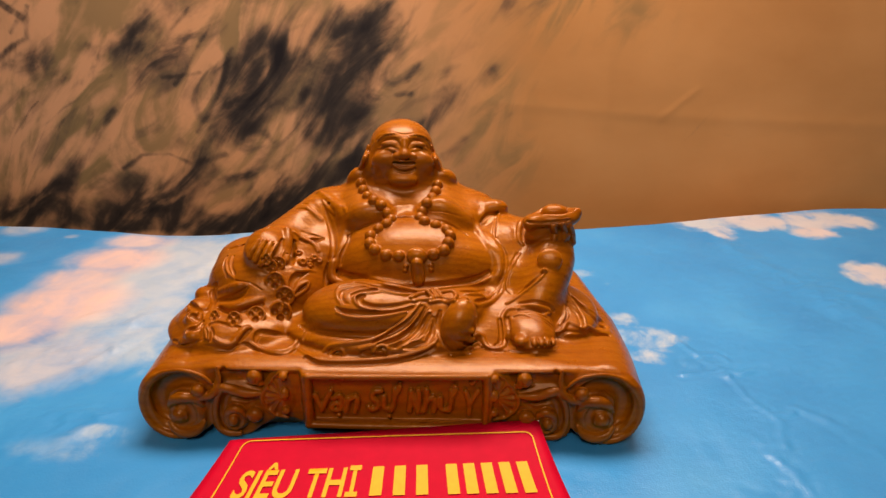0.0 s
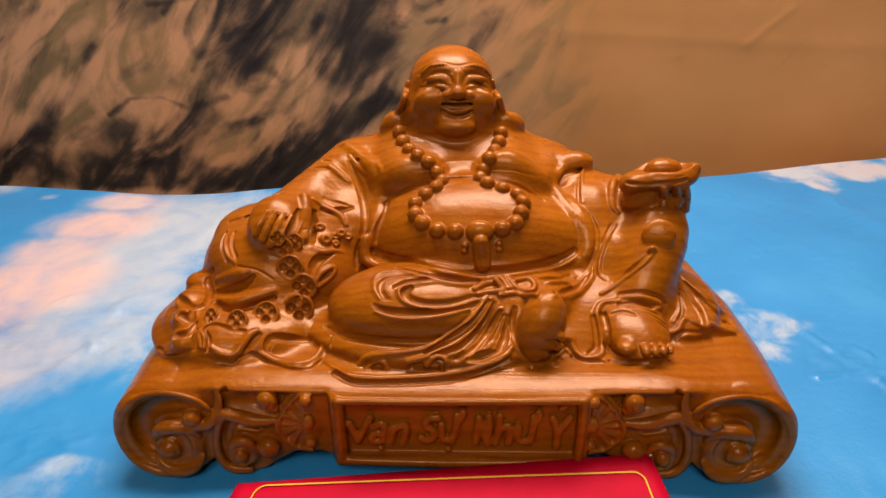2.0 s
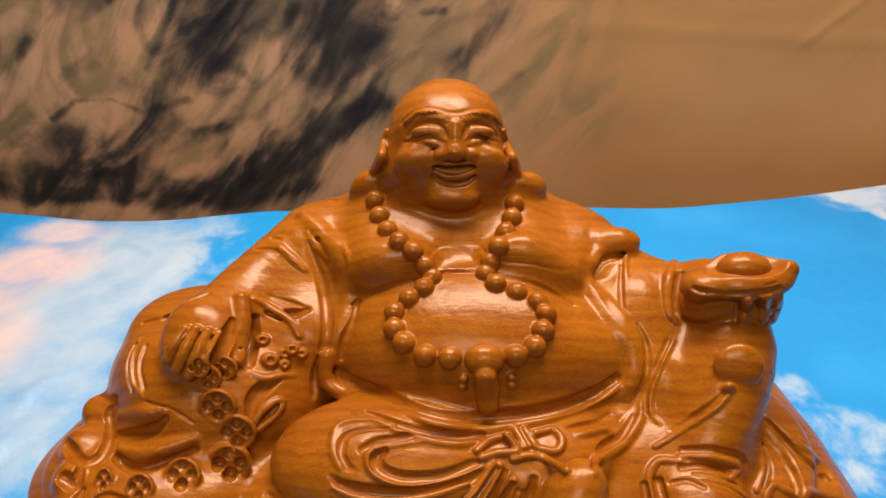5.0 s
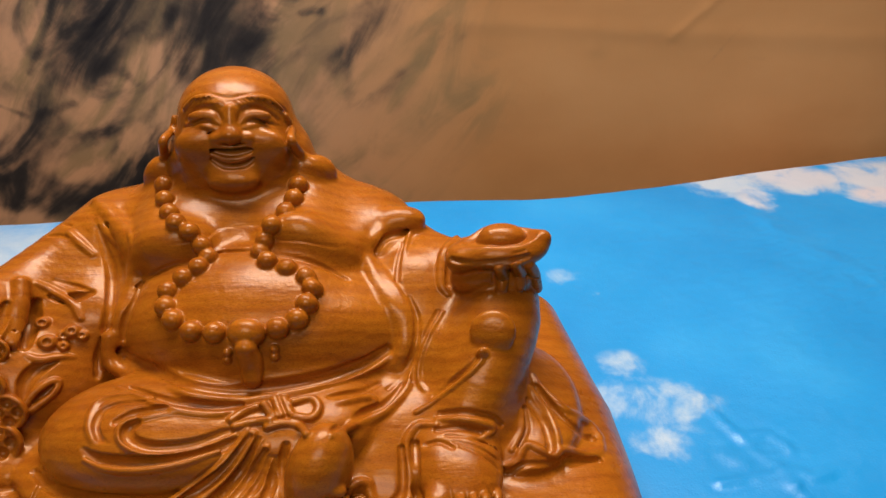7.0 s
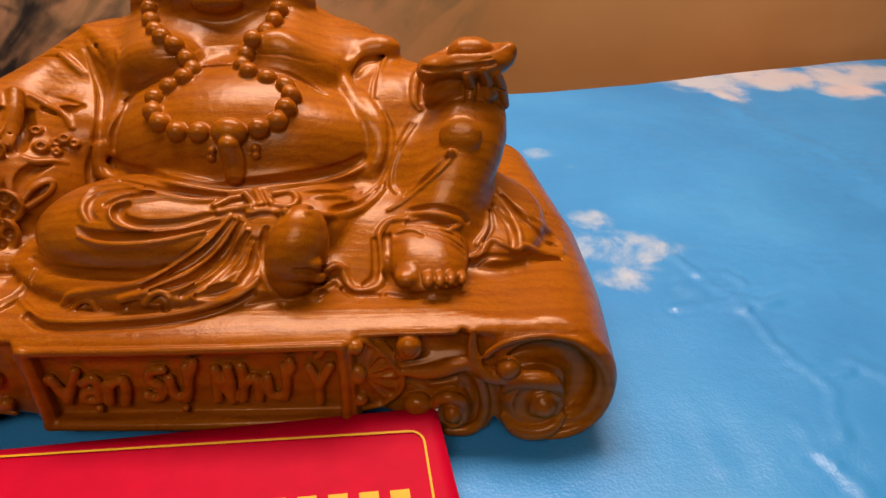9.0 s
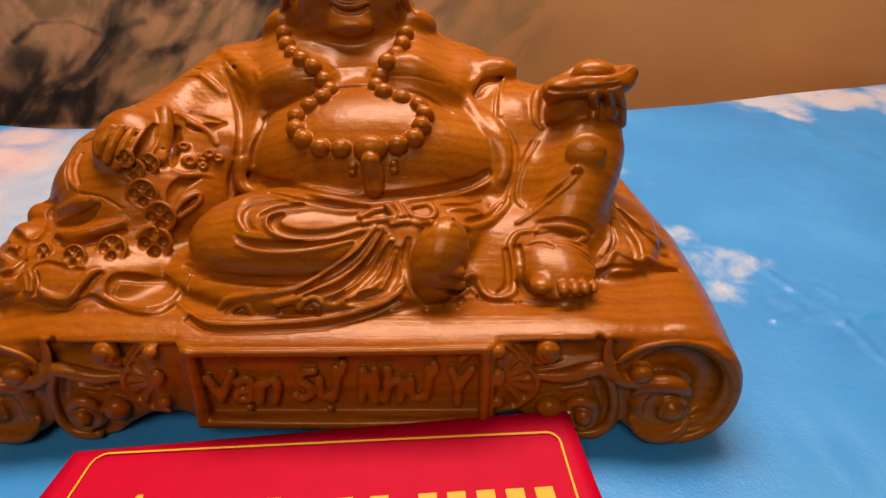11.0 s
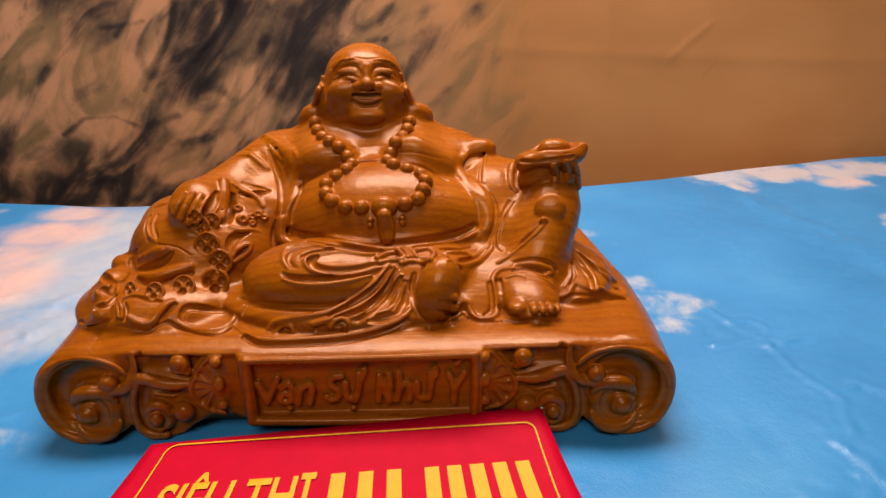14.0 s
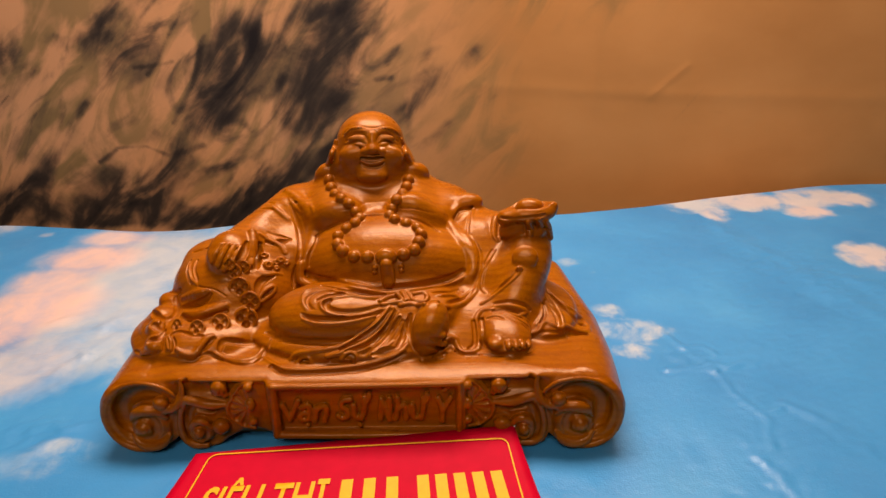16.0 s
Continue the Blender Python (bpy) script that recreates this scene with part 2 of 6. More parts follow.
def hanging_marks():
    """Brush strokes and faint dark lines on the hanging: a path and a width in millimetres of the cloth, and how dark.
    """
    yield 'ink', [(-232, 256), (-266, 165), (-292, 121)], 49, 0.73
    yield 'ink', [(-208, 223), (-257, 145)], 54, 0.77
    yield 'ink', [(-119, 274), (-183, 203), (-222, 169)], 38, 0.65
    yield 'ink', [(-65, 284), (-105, 226), (-134, 149), (-156, 112)], 48, 0.82
    yield 'ink', [(-91, 226), (-126, 164)], 41, 0.69
    yield 'ink', [(-39, 269), (-76, 218), (-108, 172)], 18, 0.52
    yield 'ink', [(-96, 136), (-129, 120), (-162, 116)], 46, 0.69
    yield 'ink', [(25, 187), (56, 144), (32, 95)], 52, 0.47
    yield 'ink', [(89, 203), (36, 164), (-14, 122)], 26, 0.56
    yield 'ink', [(48, 276), (93, 290), (130, 303)], 52, 0.52
    yield 'ink', [(130, 296), (182, 292)], 38, 0.34
    yield 'ink', [(249, 288), (264, 295)], 49, 0.24
    yield 'ink', [(-363, -26), (-388, 32), (-328, 67)], 46, 0.9
    yield 'ink', [(-364, 22), (-267, 54)], 30, 0.8
    yield 'ink', [(-437, 45), (-501, -17)], 41, 0.92
    yield 'ink', [(-547, 32), (-579, -17)], 49, 0.92
    yield 'ink', [(-188, -1), (-268, -26)], 46, 0.95
    yield 'ink', [(-164, 41), (-248, 1)], 31, 0.9
    yield 'ink', [(-95, 83), (-168, 37)], 33, 0.9
    yield 'ink', [(-619, 1), (-642, -22)], 49, 0.65
    yield 'ink', [(-412, -8), (-285, -26)], 38, 0.97
    yield 'ink', [(-528, -21), (-398, -26)], 25, 0.9
    yield 'ink', [(-448, 146), (-485, 105), (-530, 50), (-564, 15)], 11, 0.75
    yield 'ink', [(-443, 143), (-454, 138)], 20, 0.6
    yield 'ink', [(-396, 257), (-411, 201)], 46, 0.53
    yield 'ink', [(-367, 290), (-387, 243)], 38, 0.43
    yield 'ink', [(-335, 261), (-360, 208)], 30, 0.43
    yield 'ink', [(-579, 217), (-525, 205)], 36, 0.43
    yield 'ink', [(-509, 190), (-555, 198)], 25, 0.26
    yield 'ink', [(-334, 173), (-324, 125)], 33, 0.3
    yield 'ink', [(-464, 287), (-462, 258)], 49, 0.21
    yield 'ink', [(-543, 292), (-555, 251), (-597, 226)], 7, 0.85
    yield 'ink', [(-579, 297), (-551, 278)], 10, 0.8
    yield 'ink', [(-573, 259), (-561, 273)], 7, 0.7
    yield 'ink', [(-625, 54), (-601, 109), (-566, 150), (-554, 161)], 3, 0.55
    yield 'ink', [(-585, 71), (-548, 130), (-498, 162), (-442, 201)], 3, 0.5
    yield 'ink', [(-560, 67), (-531, 126), (-491, 158)], 3, 0.4
    yield 'ink', [(-631, 76), (-586, 138)], 3, 0.4
    yield 'ink', [(-299, 264), (-336, 204), (-354, 187)], 4, 0.6
    yield 'ink', [(-269, 230), (-301, 165), (-333, 121)], 7, 0.75
    yield 'ink', [(-367, 195), (-320, 204)], 4, 0.5
    yield 'ink', [(-325, 286), (-354, 250)], 5, 0.5
    yield 'ink', [(-450, 67), (-422, 84), (-380, 88), (-349, 71), (-296, 88)], 6, 0.75
    yield 'ink', [(-301, 50), (-255, 54)], 8, 0.7
    yield 'ink', [(-235, 121), (-224, 108)], 11, 0.5
    yield 'ink', [(-46, 172), (-27, 176)], 7, 0.5
    yield 'ink', [(-13, 269), (-44, 233)], 13, 0.35
    yield 'ink', [(10, 232), (-30, 195)], 8, 0.4
    yield 'ink', [(-166, 66), (-99, 83)], 11, 0.5
    yield 'ink', [(-200, 149), (-173, 180)], 11, 0.6
    # faint dark lines beside the level and slanting creases bent into the hanging
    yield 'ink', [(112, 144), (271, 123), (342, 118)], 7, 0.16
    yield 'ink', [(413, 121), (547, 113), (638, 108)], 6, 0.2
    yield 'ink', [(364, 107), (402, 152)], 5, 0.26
    yield 'ink', [(241, 269), (243, 258)], 15, 0.35
    yield 'ink', [(188, 253), (190, 244)], 16, 0.18
    # faint marks: one beside the upright crease, two further out
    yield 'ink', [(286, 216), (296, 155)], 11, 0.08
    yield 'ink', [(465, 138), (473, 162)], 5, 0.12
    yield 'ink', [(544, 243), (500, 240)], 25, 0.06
    yield 'ink', [(-403, 230), (-322, 217), (-356, 194)], 54, 0.42
    yield 'ink', [(-86, 236), (-99, 192), (-117, 153)], 56, 0.5
    yield 'ink', [(-22, 218), (-57, 167)], 26, 0.3
    yield 'ink', [(-554, -18), (-500, -5), (-447, 13)], 34, 0.85
    yield 'ink', [(-632, -11), (-577, 24)], 34, 0.75
    yield 'ink', [(-499, 239), (-439, 230)], 26, 0.4
    yield 'ink', [(-252, 36), (-169, 71)], 26, 0.5
    yield 'wash', [(-234, 129), (-320, 100)], 41, 0.8
    yield 'wash', [(-576, 109), (-508, 76)], 82, 0.7
    yield 'wash', [(-489, 126), (-535, 67)], 49, 0.6
    yield 'wash', [(-111, 148), (-48, 116)], 74, 0.6
    yield 'wash', [(80, 124), (95, 187)], 49, 0.7
    yield 'wash', [(168, 282), (280, 274)], 57, 0.6
    yield 'wash', [(-616, 50), (-575, 41)], 66, 0.8
    yield 'wash', [(-276, 117), (-160, 137)], 33, 0.6
    yield 'wash', [(-387, 41), (-306, 15)], 66, 0.5
    yield 'wash', [(-90, 248), (-156, 188)], 49, 0.3
    yield 'wash', [(-242, 271), (-179, 292)], 66, 0.4
    yield 'wash', [(-265, 212), (-313, 149)], 49, 0.4
    yield 'wash', [(65, 83), (113, 83)], 66, 0.6


def cloud_spots():
    """Printed clouds: place, half sizes, strength and how pink."""
    yield -374, 233, 64, 54, 1, 1
    yield -392, 182, 52, 45, 1, 1
    yield -371, 349, 56, 42, 1, 1
    yield -367, 406, 44, 28, 1, 0.8
    yield -386, 291, 46, 39, 1, 0.9
    yield -316, 255, 100, 108, 1, 0.1
    yield -290, 350, 84, 100, 1, 0.1
    yield -340, 113, 62, 50, 0.95, 0.15
    yield -290, 150, 82, 56, 0.9, 0
    yield -304, 448, 54, 30, 0.9, 0.2
    yield -539, 447, 32, 24, 0.8, 0.2
    yield -515, 348, 36, 25, 0.75, 0.3
    yield -462, 422, 11, 8, 0.7, 0.2
    yield -324, 114, 47, 58, 0.6, 0.3
    yield -247, 2, 43, 18, 0.5, 0
    yield -234, 20, 30, 10, 0.5, 0
    yield -332, 68, 29, 22, 0.5, 0
    yield 384, 489, 45, 30, 1, 0.15
    yield 458, 501, 52, 36, 1, 0.35
    yield 536, 501, 54, 40, 1, 0.3
    yield 578, 492, 34, 28, 1, 0.35
    yield 398, 452, 18, 26, 0.95, 0.3
    yield 520, 452, 30, 22, 0.95, 0.5
    yield 526, 320, 30, 35, 1, 0.4
    yield 213, 173, 24, 22, 0.8, 0.05
    yield 239, 169, 24, 20, 0.8, 0.05
    yield 215, 137, 18, 16, 0.75, 0.05
    yield 209, 208, 17, 15, 0.6, 0.05
    yield 187, 317, 18, 13, 0.5, 0
    yield 209, 292, 6, 4, 0.4, 0


def crease_lines():
    """Creases of the cloth: a path, the height and the half width, in millimetres."""
    yield [(255, 163), (267, 132), (280, 106)], 3.2, 3
    yield [(280, 106), (287, 74), (297, 43), (290, 12)], 2.0, 3
    yield [(290, 12), (277, 1), (281, -6), (284, -25), (285, -47)], 2.6, 3.5
    yield [(244, 108), (263, 113), (279, 104)], 3.4, 3
    yield [(383, 441), (395, 355), (419, 303), (442, 249), (456, 182)], 5.0, 13
    yield [(269, 25), (273, 5), (279, -4)], 2.5, 3.5
    yield [(224, 38), (230, -2)], 1.4, 6
    yield [(144, -28), (175, -44)], 2.0, 7
    yield [(123, -39), (152, -28)], 1.6, 5
    yield [(287, 62), (294, 51), (311, 55)], 2.8, 3
    yield [(262, 142), (280, 147), (287, 132)], 2.8, 3
    yield [(276, -25), (300, -7), (326, -4)], 1.6, 4
    yield [(-318, 77), (-299, 97), (-285, 114), (-264, 167)], 2.6, 7
    yield [(-291, 153), (-271, 140)], 3, 5
    yield [(-250, 16), (-237, 34), (-207, 27), (-173, 10)], 3.0, 9
    yield [(-282, -5), (-264, 9), (-246, 16)], 2.5, 8
    yield [(-190, 13), (-172, 9), (-161, 14)], 2.5, 6
    yield [(-333, 201), (-312, 214), (-280, 190)], 1.8, 5
    yield [(-264, 300), (-248, 350)], 2, 8
    yield [(-321, 36), (-294, 53), (-265, 69)], 2, 14
    yield [(345, 133), (399, 80)], 2, 20
    yield [(278, 372), (315, 275), (355, 222)], 2, 16
    yield [(252, 128), (272, 116), (292, 112), (312, 118)], 4.0, 4
    yield [(318, 60), (336, 44), (352, 16), (364, -20)], 2.2, 5
    yield [(-262, 44), (-240, 40), (-214, 46)], 3.6, 5
    yield [(-330, 170), (-300, 176), (-276, 196), (-262, 230)], 3.4, 8
    yield [(-352, 120), (-322, 138), (-296, 132)], 3.0, 7
    yield [(420, 300), (470, 262), (520, 240)], 2.2, 12
    yield [(240, -40), (270, -62), (310, -70)], 3.0, 6


# ---- the large structure ----
def slab(name, lo, hi, mat, label, category):
    bm = bmesh.new()
    box(bm, lo, hi)
    return tagged(link_mesh(name, bm, mat), label, category, kind="structure")


slab("floor", (-2.2, -2.6, -0.80), (2.4, 0.6, -0.75), tile, "pale stone floor of the room", "floor")
slab("ceiling", (-2.2, -2.6, 1.95), (2.4, 0.6, 2.0), plaster, "plain plaster ceiling of the room", "ceiling")
slab("wall_north", (-2.2, 0.58, -0.75), (2.4, 0.65, 1.95), plaster, "plain plaster wall behind the hanging", "wall")
slab("wall_south", (-2.2, -2.7, -0.75), (2.4, -2.6, 1.95), plaster, "plain plaster wall of the room", "wall")
slab("wall_west", (-2.3, -2.6, -0.75), (-2.2, 0.575, 1.95), plaster, "plain plaster wall of the room", "wall")
slab("wall_east", (2.4, -2.6, -0.75), (2.5, 0.575, 1.95), plaster, "plain plaster wall of the room", "wall")


def ripple(x, y, seed, scale, octaves=3):
    """Smooth uneven relief from a few crossed waves."""
    rng, total = np.random.default_rng(seed), 0
    for n in range(octaves):
        for _ in range(4):
            a, p = rng.uniform(0, 2 * math.pi, 2)
            total = total + np.sin((x * math.cos(a) + y * math.sin(a)) * scale * 1.9**n + p) / 1.9**n
    return total / 6


def painted_hanging():
    """A fabric hanging with an ink landscape, in front of the wall."""
    xs = np.concatenate([np.linspace(-1.25, -0.68, 30)[:-1], np.linspace(-0.68, 0.70, 560), np.linspace(0.70, 1.35, 30)[1:]])
    zs = np.concatenate([np.linspace(-0.30, -0.06, 12)[:-1], np.linspace(-0.06, 0.36, 200), np.linspace(0.36, 1.20, 40)[1:]])
    x, z = np.meshgrid(xs, zs)
    u, v = x * 1000 - 2 + 9 * ripple(x, z, 3, 30), z * 1000 + 13 + 9 * ripple(x, z, 4, 30)
    ink, wash = np.zeros_like(x), np.zeros_like(x)
    rng = np.random.default_rng(17)
    strokes = list(hanging_marks())
    # loose dry-brush marks between the large strokes, thinning out to the side
    for n in range(110):
        cu, cv, a = rng.uniform(-660, 130), rng.uniform(-20, 330), radians(rng.normal(52, 12))
        if rng.uniform() > 1.1 - (cu + 660) / 900:
            continue
        half, bend = rng.uniform(25, 75), rng.uniform(-16, 16)
        path = [(cu + s * half * math.cos(a) - (1 - s * s) * bend * math.sin(a), cv + s * half * math.sin(a) + (1 - s * s) * bend * math.cos(a)) for s in (-1, -0.5, 0, 0.5, 1)]
        strokes.append(("wash" if n % 3 == 0 else "ink", path, rng.uniform(7, 20) * (3 if n % 3 == 0 else 1), rng.uniform(0.1, 0.32)))
    for kind, path, width, dark in strokes:
        p = np.array(path)
        i0, i1 = np.searchsorted(xs, [p[:, 0].min() / 1000 - width * 0.002 - 0.02, p[:, 0].max() / 1000 + width * 0.002 + 0.02])
        j0, j1 = np.searchsorted(zs, [p[:, 1].min() / 1000 - width * 0.002 - 0.02, p[:, 1].max() / 1000 + width * 0.002 + 0.02])
        w = (slice(j0, j1), slice(i0, i1))
        d = path_distance(u[w], v[w], path) / (width * 0.5)
        value = dark * np.clip(1.3 - 0.55 * d, 0, 1) ** 1.4
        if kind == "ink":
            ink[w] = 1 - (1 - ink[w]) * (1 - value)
        else:
            wash[w] = np.maximum(wash[w], value)
    # the landscape goes on above and to the side
    far = np.clip((v - 300) / 60, 0, 1) + np.clip((-640 - u) / 60, 0, 1)
    ink = np.maximum(ink, np.clip(far, 0, 1) * np.clip(0.5 * ripple(x, z, 8, 9) + 0.3 - 1.4 * (x + 0.05), 0, 0.8))
    peach = np.clip((150 - u) / 300, 0, 1) * np.clip(0.85 + 0.3 * ripple(x, z, 5, 14), 0, 1)
    y = 0.563 + 0.0022 * ripple(x, z, 6, 7)
    for path, h, w in (([(80, 150), (330, 132), (640, 118)], 0.4, 10), ([(330, 128), (375, 168)], 0.5, 5), ([(250, 230), (255, 120)], 0.6, 9)):
        y = y - 0.001 * h * np.exp(-((path_distance(x * 1000, z * 1000, path) / w) ** 2))
    ob = sheet("painted_hanging", np.stack([x, y, z], -1)[:, ::-1], paint, (("ink", ink[:, ::-1]), ("wash", wash[:, ::-1]), ("peach", peach[:, ::-1])))
    rim = ob.modifiers.new("thickness", "SOLIDIFY")
    rim.thickness, rim.use_rim_only = 0.0015, True
    return tagged(ob, "tan fabric hanging painted with dark ink brush strokes, behind the table", "wall hanging")


painted_hanging()


def table():
    base = tagged(new("table"), "wooden table hidden under a blue printed cloth", "table")
    bm = bmesh.new()
    box(bm, (-1.15, -0.72, -0.034), (1.15, 0.42, -0.004), 0.003)
    link_mesh("tabletop", bm, planks, base)
    for x in (-1.08, 1.08):
        for y in (-0.65, 0.37):
            bm = bmesh.new()
            box(bm, (x - 0.03, y - 0.03, -0.75), (x + 0.03, y + 0.03, -0.034), 0.003)
            link_mesh("leg", bm, planks, base)
    return base


table()


def tablecloth():
    """Vinyl printed with sky and clouds; it hangs over the far edge, and climbs a little where it meets the wall."""
    xs = np.concatenate([np.linspace(-1.2, -0.66, 40)[:-1], np.linspace(-0.66, 0.76, 640), np.linspace(0.76, 1.2, 40)[1:]])
    rows = np.concatenate([np.linspace(0, 0.5, 60)[:-1], np.linspace(0.5, 1, 330)])
    edge = np.interp(xs, (-1.2, -0.6, -0.5, -0.36, -0.28, -0.2, 0.1, 0.2, 0.33, 0.45, 0.56, 1.2), (0.46, 0.46, 0.45, 0.426, 0.431, 0.447, 0.459, 0.457, 0.485, 0.516, 0.541, 0.55))
    edge = np.convolve(np.pad(edge, 12, "edge"), np.ones(25) / 25, "valid")
    x = np.broadcast_to(xs, (len(rows), len(xs))).copy()
    y = -0.74 + rows[:, None] * (edge + 0.74)[None]
    rise = np.interp(xs, (-1.2, 0.3, 0.5, 0.7, 1.2), (0, 0, 0.001, 0.004, 0.006))
    z = 0.0024 * ripple(x, y, 11, 22, 2) + 0.0006 * ripple(x, y, 12, 75, 2) + rise * np.clip((y - 0.25) / 0.28, 0, 1) ** 2
    for path, h, w in crease_lines():
        d = path_distance(x * 1000 + 5 * ripple(x, y, 21, 70), y * 1000 + 5 * ripple(x, y, 22, 70), path)
        uneven = np.clip(0.36 + 1.1 * ripple(x, y, 31, 60, 2), 0, 1.3)
        z += uneven * (0.0006 * h * np.exp(-((d / w) ** 2)) - 0.00025 * h * np.exp(-(((d - 1.8 * w) / w) ** 2)))
        z += 0.0007 * np.exp(-((d / (3.2 * w)) ** 2)) * (0.6 - np.abs(ripple(x, y, 41, 190, 3))) * np.clip(h / 2.5, 0, 1.2)
    # it lies flat where things stand
    near = np.hypot(np.clip(np.abs(x) - 0.20, 0, 1), np.clip(np.abs(y - 0.09) - 0.17, 0, 1))
    z *= np.clip(near / 0.05, 0, 1)
    z -= 0.0008
    cloud, pink, soft = np.zeros_like(x), np.zeros_like(x), np.full_like(x, 1.05)
    left = np.clip((-0.2 - x) / 0.06, 0, 1)
    soft += 0.15 * left
    ragged = 2.7 - 1.7 * left
    for cx, cy, rx, ry, strength, rose in cloud_spots():
        f = np.clip(1.55 - np.hypot((x * 1000 - cx) / rx, (y * 1000 - cy) / ry), 0, 1)
        pink = np.maximum(pink, rose * f * f * (3 - 2 * f))
        cloud = np.maximum(cloud, 0.95 * strength * f)
    # the far edge rolls over and drops
    drop = [(0.004, -0.001), (0.007, -0.004), (0.008, -0.010), (0.008, -0.12), (0.008, -0.2)]
    for dy, dz in drop:
        x, y, z = [np.vstack([a, a[len(rows) - 1] + d]) for a, d in ((x, 0), (y, dy), (z, dz))]
        cloud, pink, soft, ragged = [np.vstack([a, a[-1]]) for a in (cloud, pink, soft, ragged)]
    ob = sheet("tablecloth", np.stack([x, y, z], -1), cloth, (("cloud", cloud), ("pink", pink), ("soft", soft), ("ragged", ragged)))
    return tagged(ob, "creased blue vinyl cloth printed with white and pink clouds", "tablecloth")


tablecloth()

# ---- carving: a solid is shaped in a grid of distances (millimetres) and skinned once ----
VOX = 0.55
LO, HI = np.array((-209.0, -3.0, -2.0)), np.array((205.0, 262.0, 216.0))
SHAPE = np.ceil((HI - LO) / VOX).astype(int) + 1
field = np.full(SHAPE, 40.0, np.float32)


def region(lo, hi, pad):
    """The part of the grid round a box: its slices and its x, y and z."""
    a = np.clip(np.floor((np.asarray(lo, float) - pad - LO) / VOX).astype(int), 0, SHAPE)
    b = np.clip(np.ceil((np.asarray(hi, float) + pad - LO) / VOX).astype(int) + 1, 0, SHAPE)
    axes = [(LO[n] + VOX * np.arange(a[n], max(b[n], a[n]))).astype(np.float32) for n in range(3)]
    return tuple(slice(i, max(i, j)) for i, j in zip(a, b)), axes[0][:, None, None], axes[1][None, :, None], axes[2][None, None, :]


def join(part, d, k):
    f = field[part]
    h = np.maximum(k - np.abs(f - d), 0) / k
    field[part] = np.minimum(f, d) - h * h * k * 0.25


def carve(part, d, k):
    f = field[part]
    h = np.maximum(k - np.abs(f + d), 0) / k
    field[part] = np.maximum(f, -d) + h * h * k * 0.25


def blob(c, r, turn=(0, 0, 0), k=5.0, cut=False):
    """An ellipsoid, melted into the solid over k millimetres or cut out of it."""
    m = np.array(Euler([radians(a) for a in turn]).to_matrix(), np.float32)
    big = np.sqrt(((m * np.array(r)) ** 2).sum(1))
    part, x, y, z = region(np.array(c) - big, np.array(c) + big, k + 2)
    x, y, z = x - c[0], y - c[1], z - c[2]
    q = [m[0, n] * x + m[1, n] * y + m[2, n] * z for n in range(3)]
    k0 = np.sqrt(sum((q[n] / r[n]) ** 2 for n in range(3)))
    k1 = np.sqrt(sum((q[n] / r[n] ** 2) ** 2 for n in range(3))) + 1e-6
    d = k0 * (k0 - 1) / k1
    (carve if cut else join)(part, d, k)


def spline(points, step):
    """A smooth line through control points, in even steps."""
    p = np.asarray(points, float)
    p = np.vstack([2 * p[0] - p[1], p, 2 * p[-1] - p[-2]])
    out = []
    for a, b, c, d in zip(p[:-3], p[1:-2], p[2:-1], p[3:]):
        n = max(1, int(np.linalg.norm((c - b)[:3]) / step))
        for t in np.arange(n) / n:
            out.append(0.5 * (2 * b + (c - a) * t + (2 * a - 5 * b + 4 * c - d) * t * t + (3 * b - a - 3 * c + d) * t**3))
    return np.array(out + [p[-2]])


def tube(points, radius, k=2.0, cut=False):
    """A rope of round section through control points; radius: one number, or one for each point."""
    p = np.asarray(points, float)
    r = np.full(len(p), float(radius)) if np.ndim(radius) == 0 else np.interp(np.linspace(0, 1, len(p)), np.linspace(0, 1, len(radius)), radius)
    line = spline(np.column_stack([p, r]), max(1.2, 0.5 * r.min()))
    top = line[:, 3].max()
    part, x, y, z = region(line[:, :3].min(0), line[:, :3].max(0), top + k + 2)
    d = np.full((x.size, y.size, z.size), 50.0, np.float32)
    base = [s.start for s in part]
    for a, b in zip(line[:-1], line[1:]):
        sub, sx, sy, sz = region(np.minimum(a, b)[:3], np.maximum(a, b)[:3], top + k + 2)
        inner = tuple(slice(s.start - o, s.stop - o) for s, o in zip(sub, base))
        v = (b - a)[:3]
        h = np.clip(((sx - a[0]) * v[0] + (sy - a[1]) * v[1] + (sz - a[2]) * v[2]) / max(v @ v, 1e-6), 0, 1)
        e = np.sqrt((sx - a[0] - h * v[0]) ** 2 + (sy - a[1] - h * v[1]) ** 2 + (sz - a[2] - h * v[2]) ** 2) - (a[3] + h * (b[3] - a[3]))
        d[inner] = np.minimum(d[inner], e)
    (carve if cut else join)(part, d, k)


def block(lo, hi, bevel=1.5, k=1.0, cut=False):
    """A box with rounded edges."""
    lo, hi = np.asarray(lo, float), np.asarray(hi, float)
    part, x, y, z = region(lo, hi, k + 2)
    mid, half = (lo + hi) / 2, (hi - lo) / 2 - bevel
    q = [np.abs(v - mid[n]) - half[n] for n, v in enumerate((x, y, z))]
    d = np.sqrt(sum(np.maximum(v, 0) ** 2 for v in q)) + np.minimum(np.maximum(np.maximum(q[0], q[1]), q[2]), 0) - bevel
    (carve if cut else join)(part, d.astype(np.float32), k)


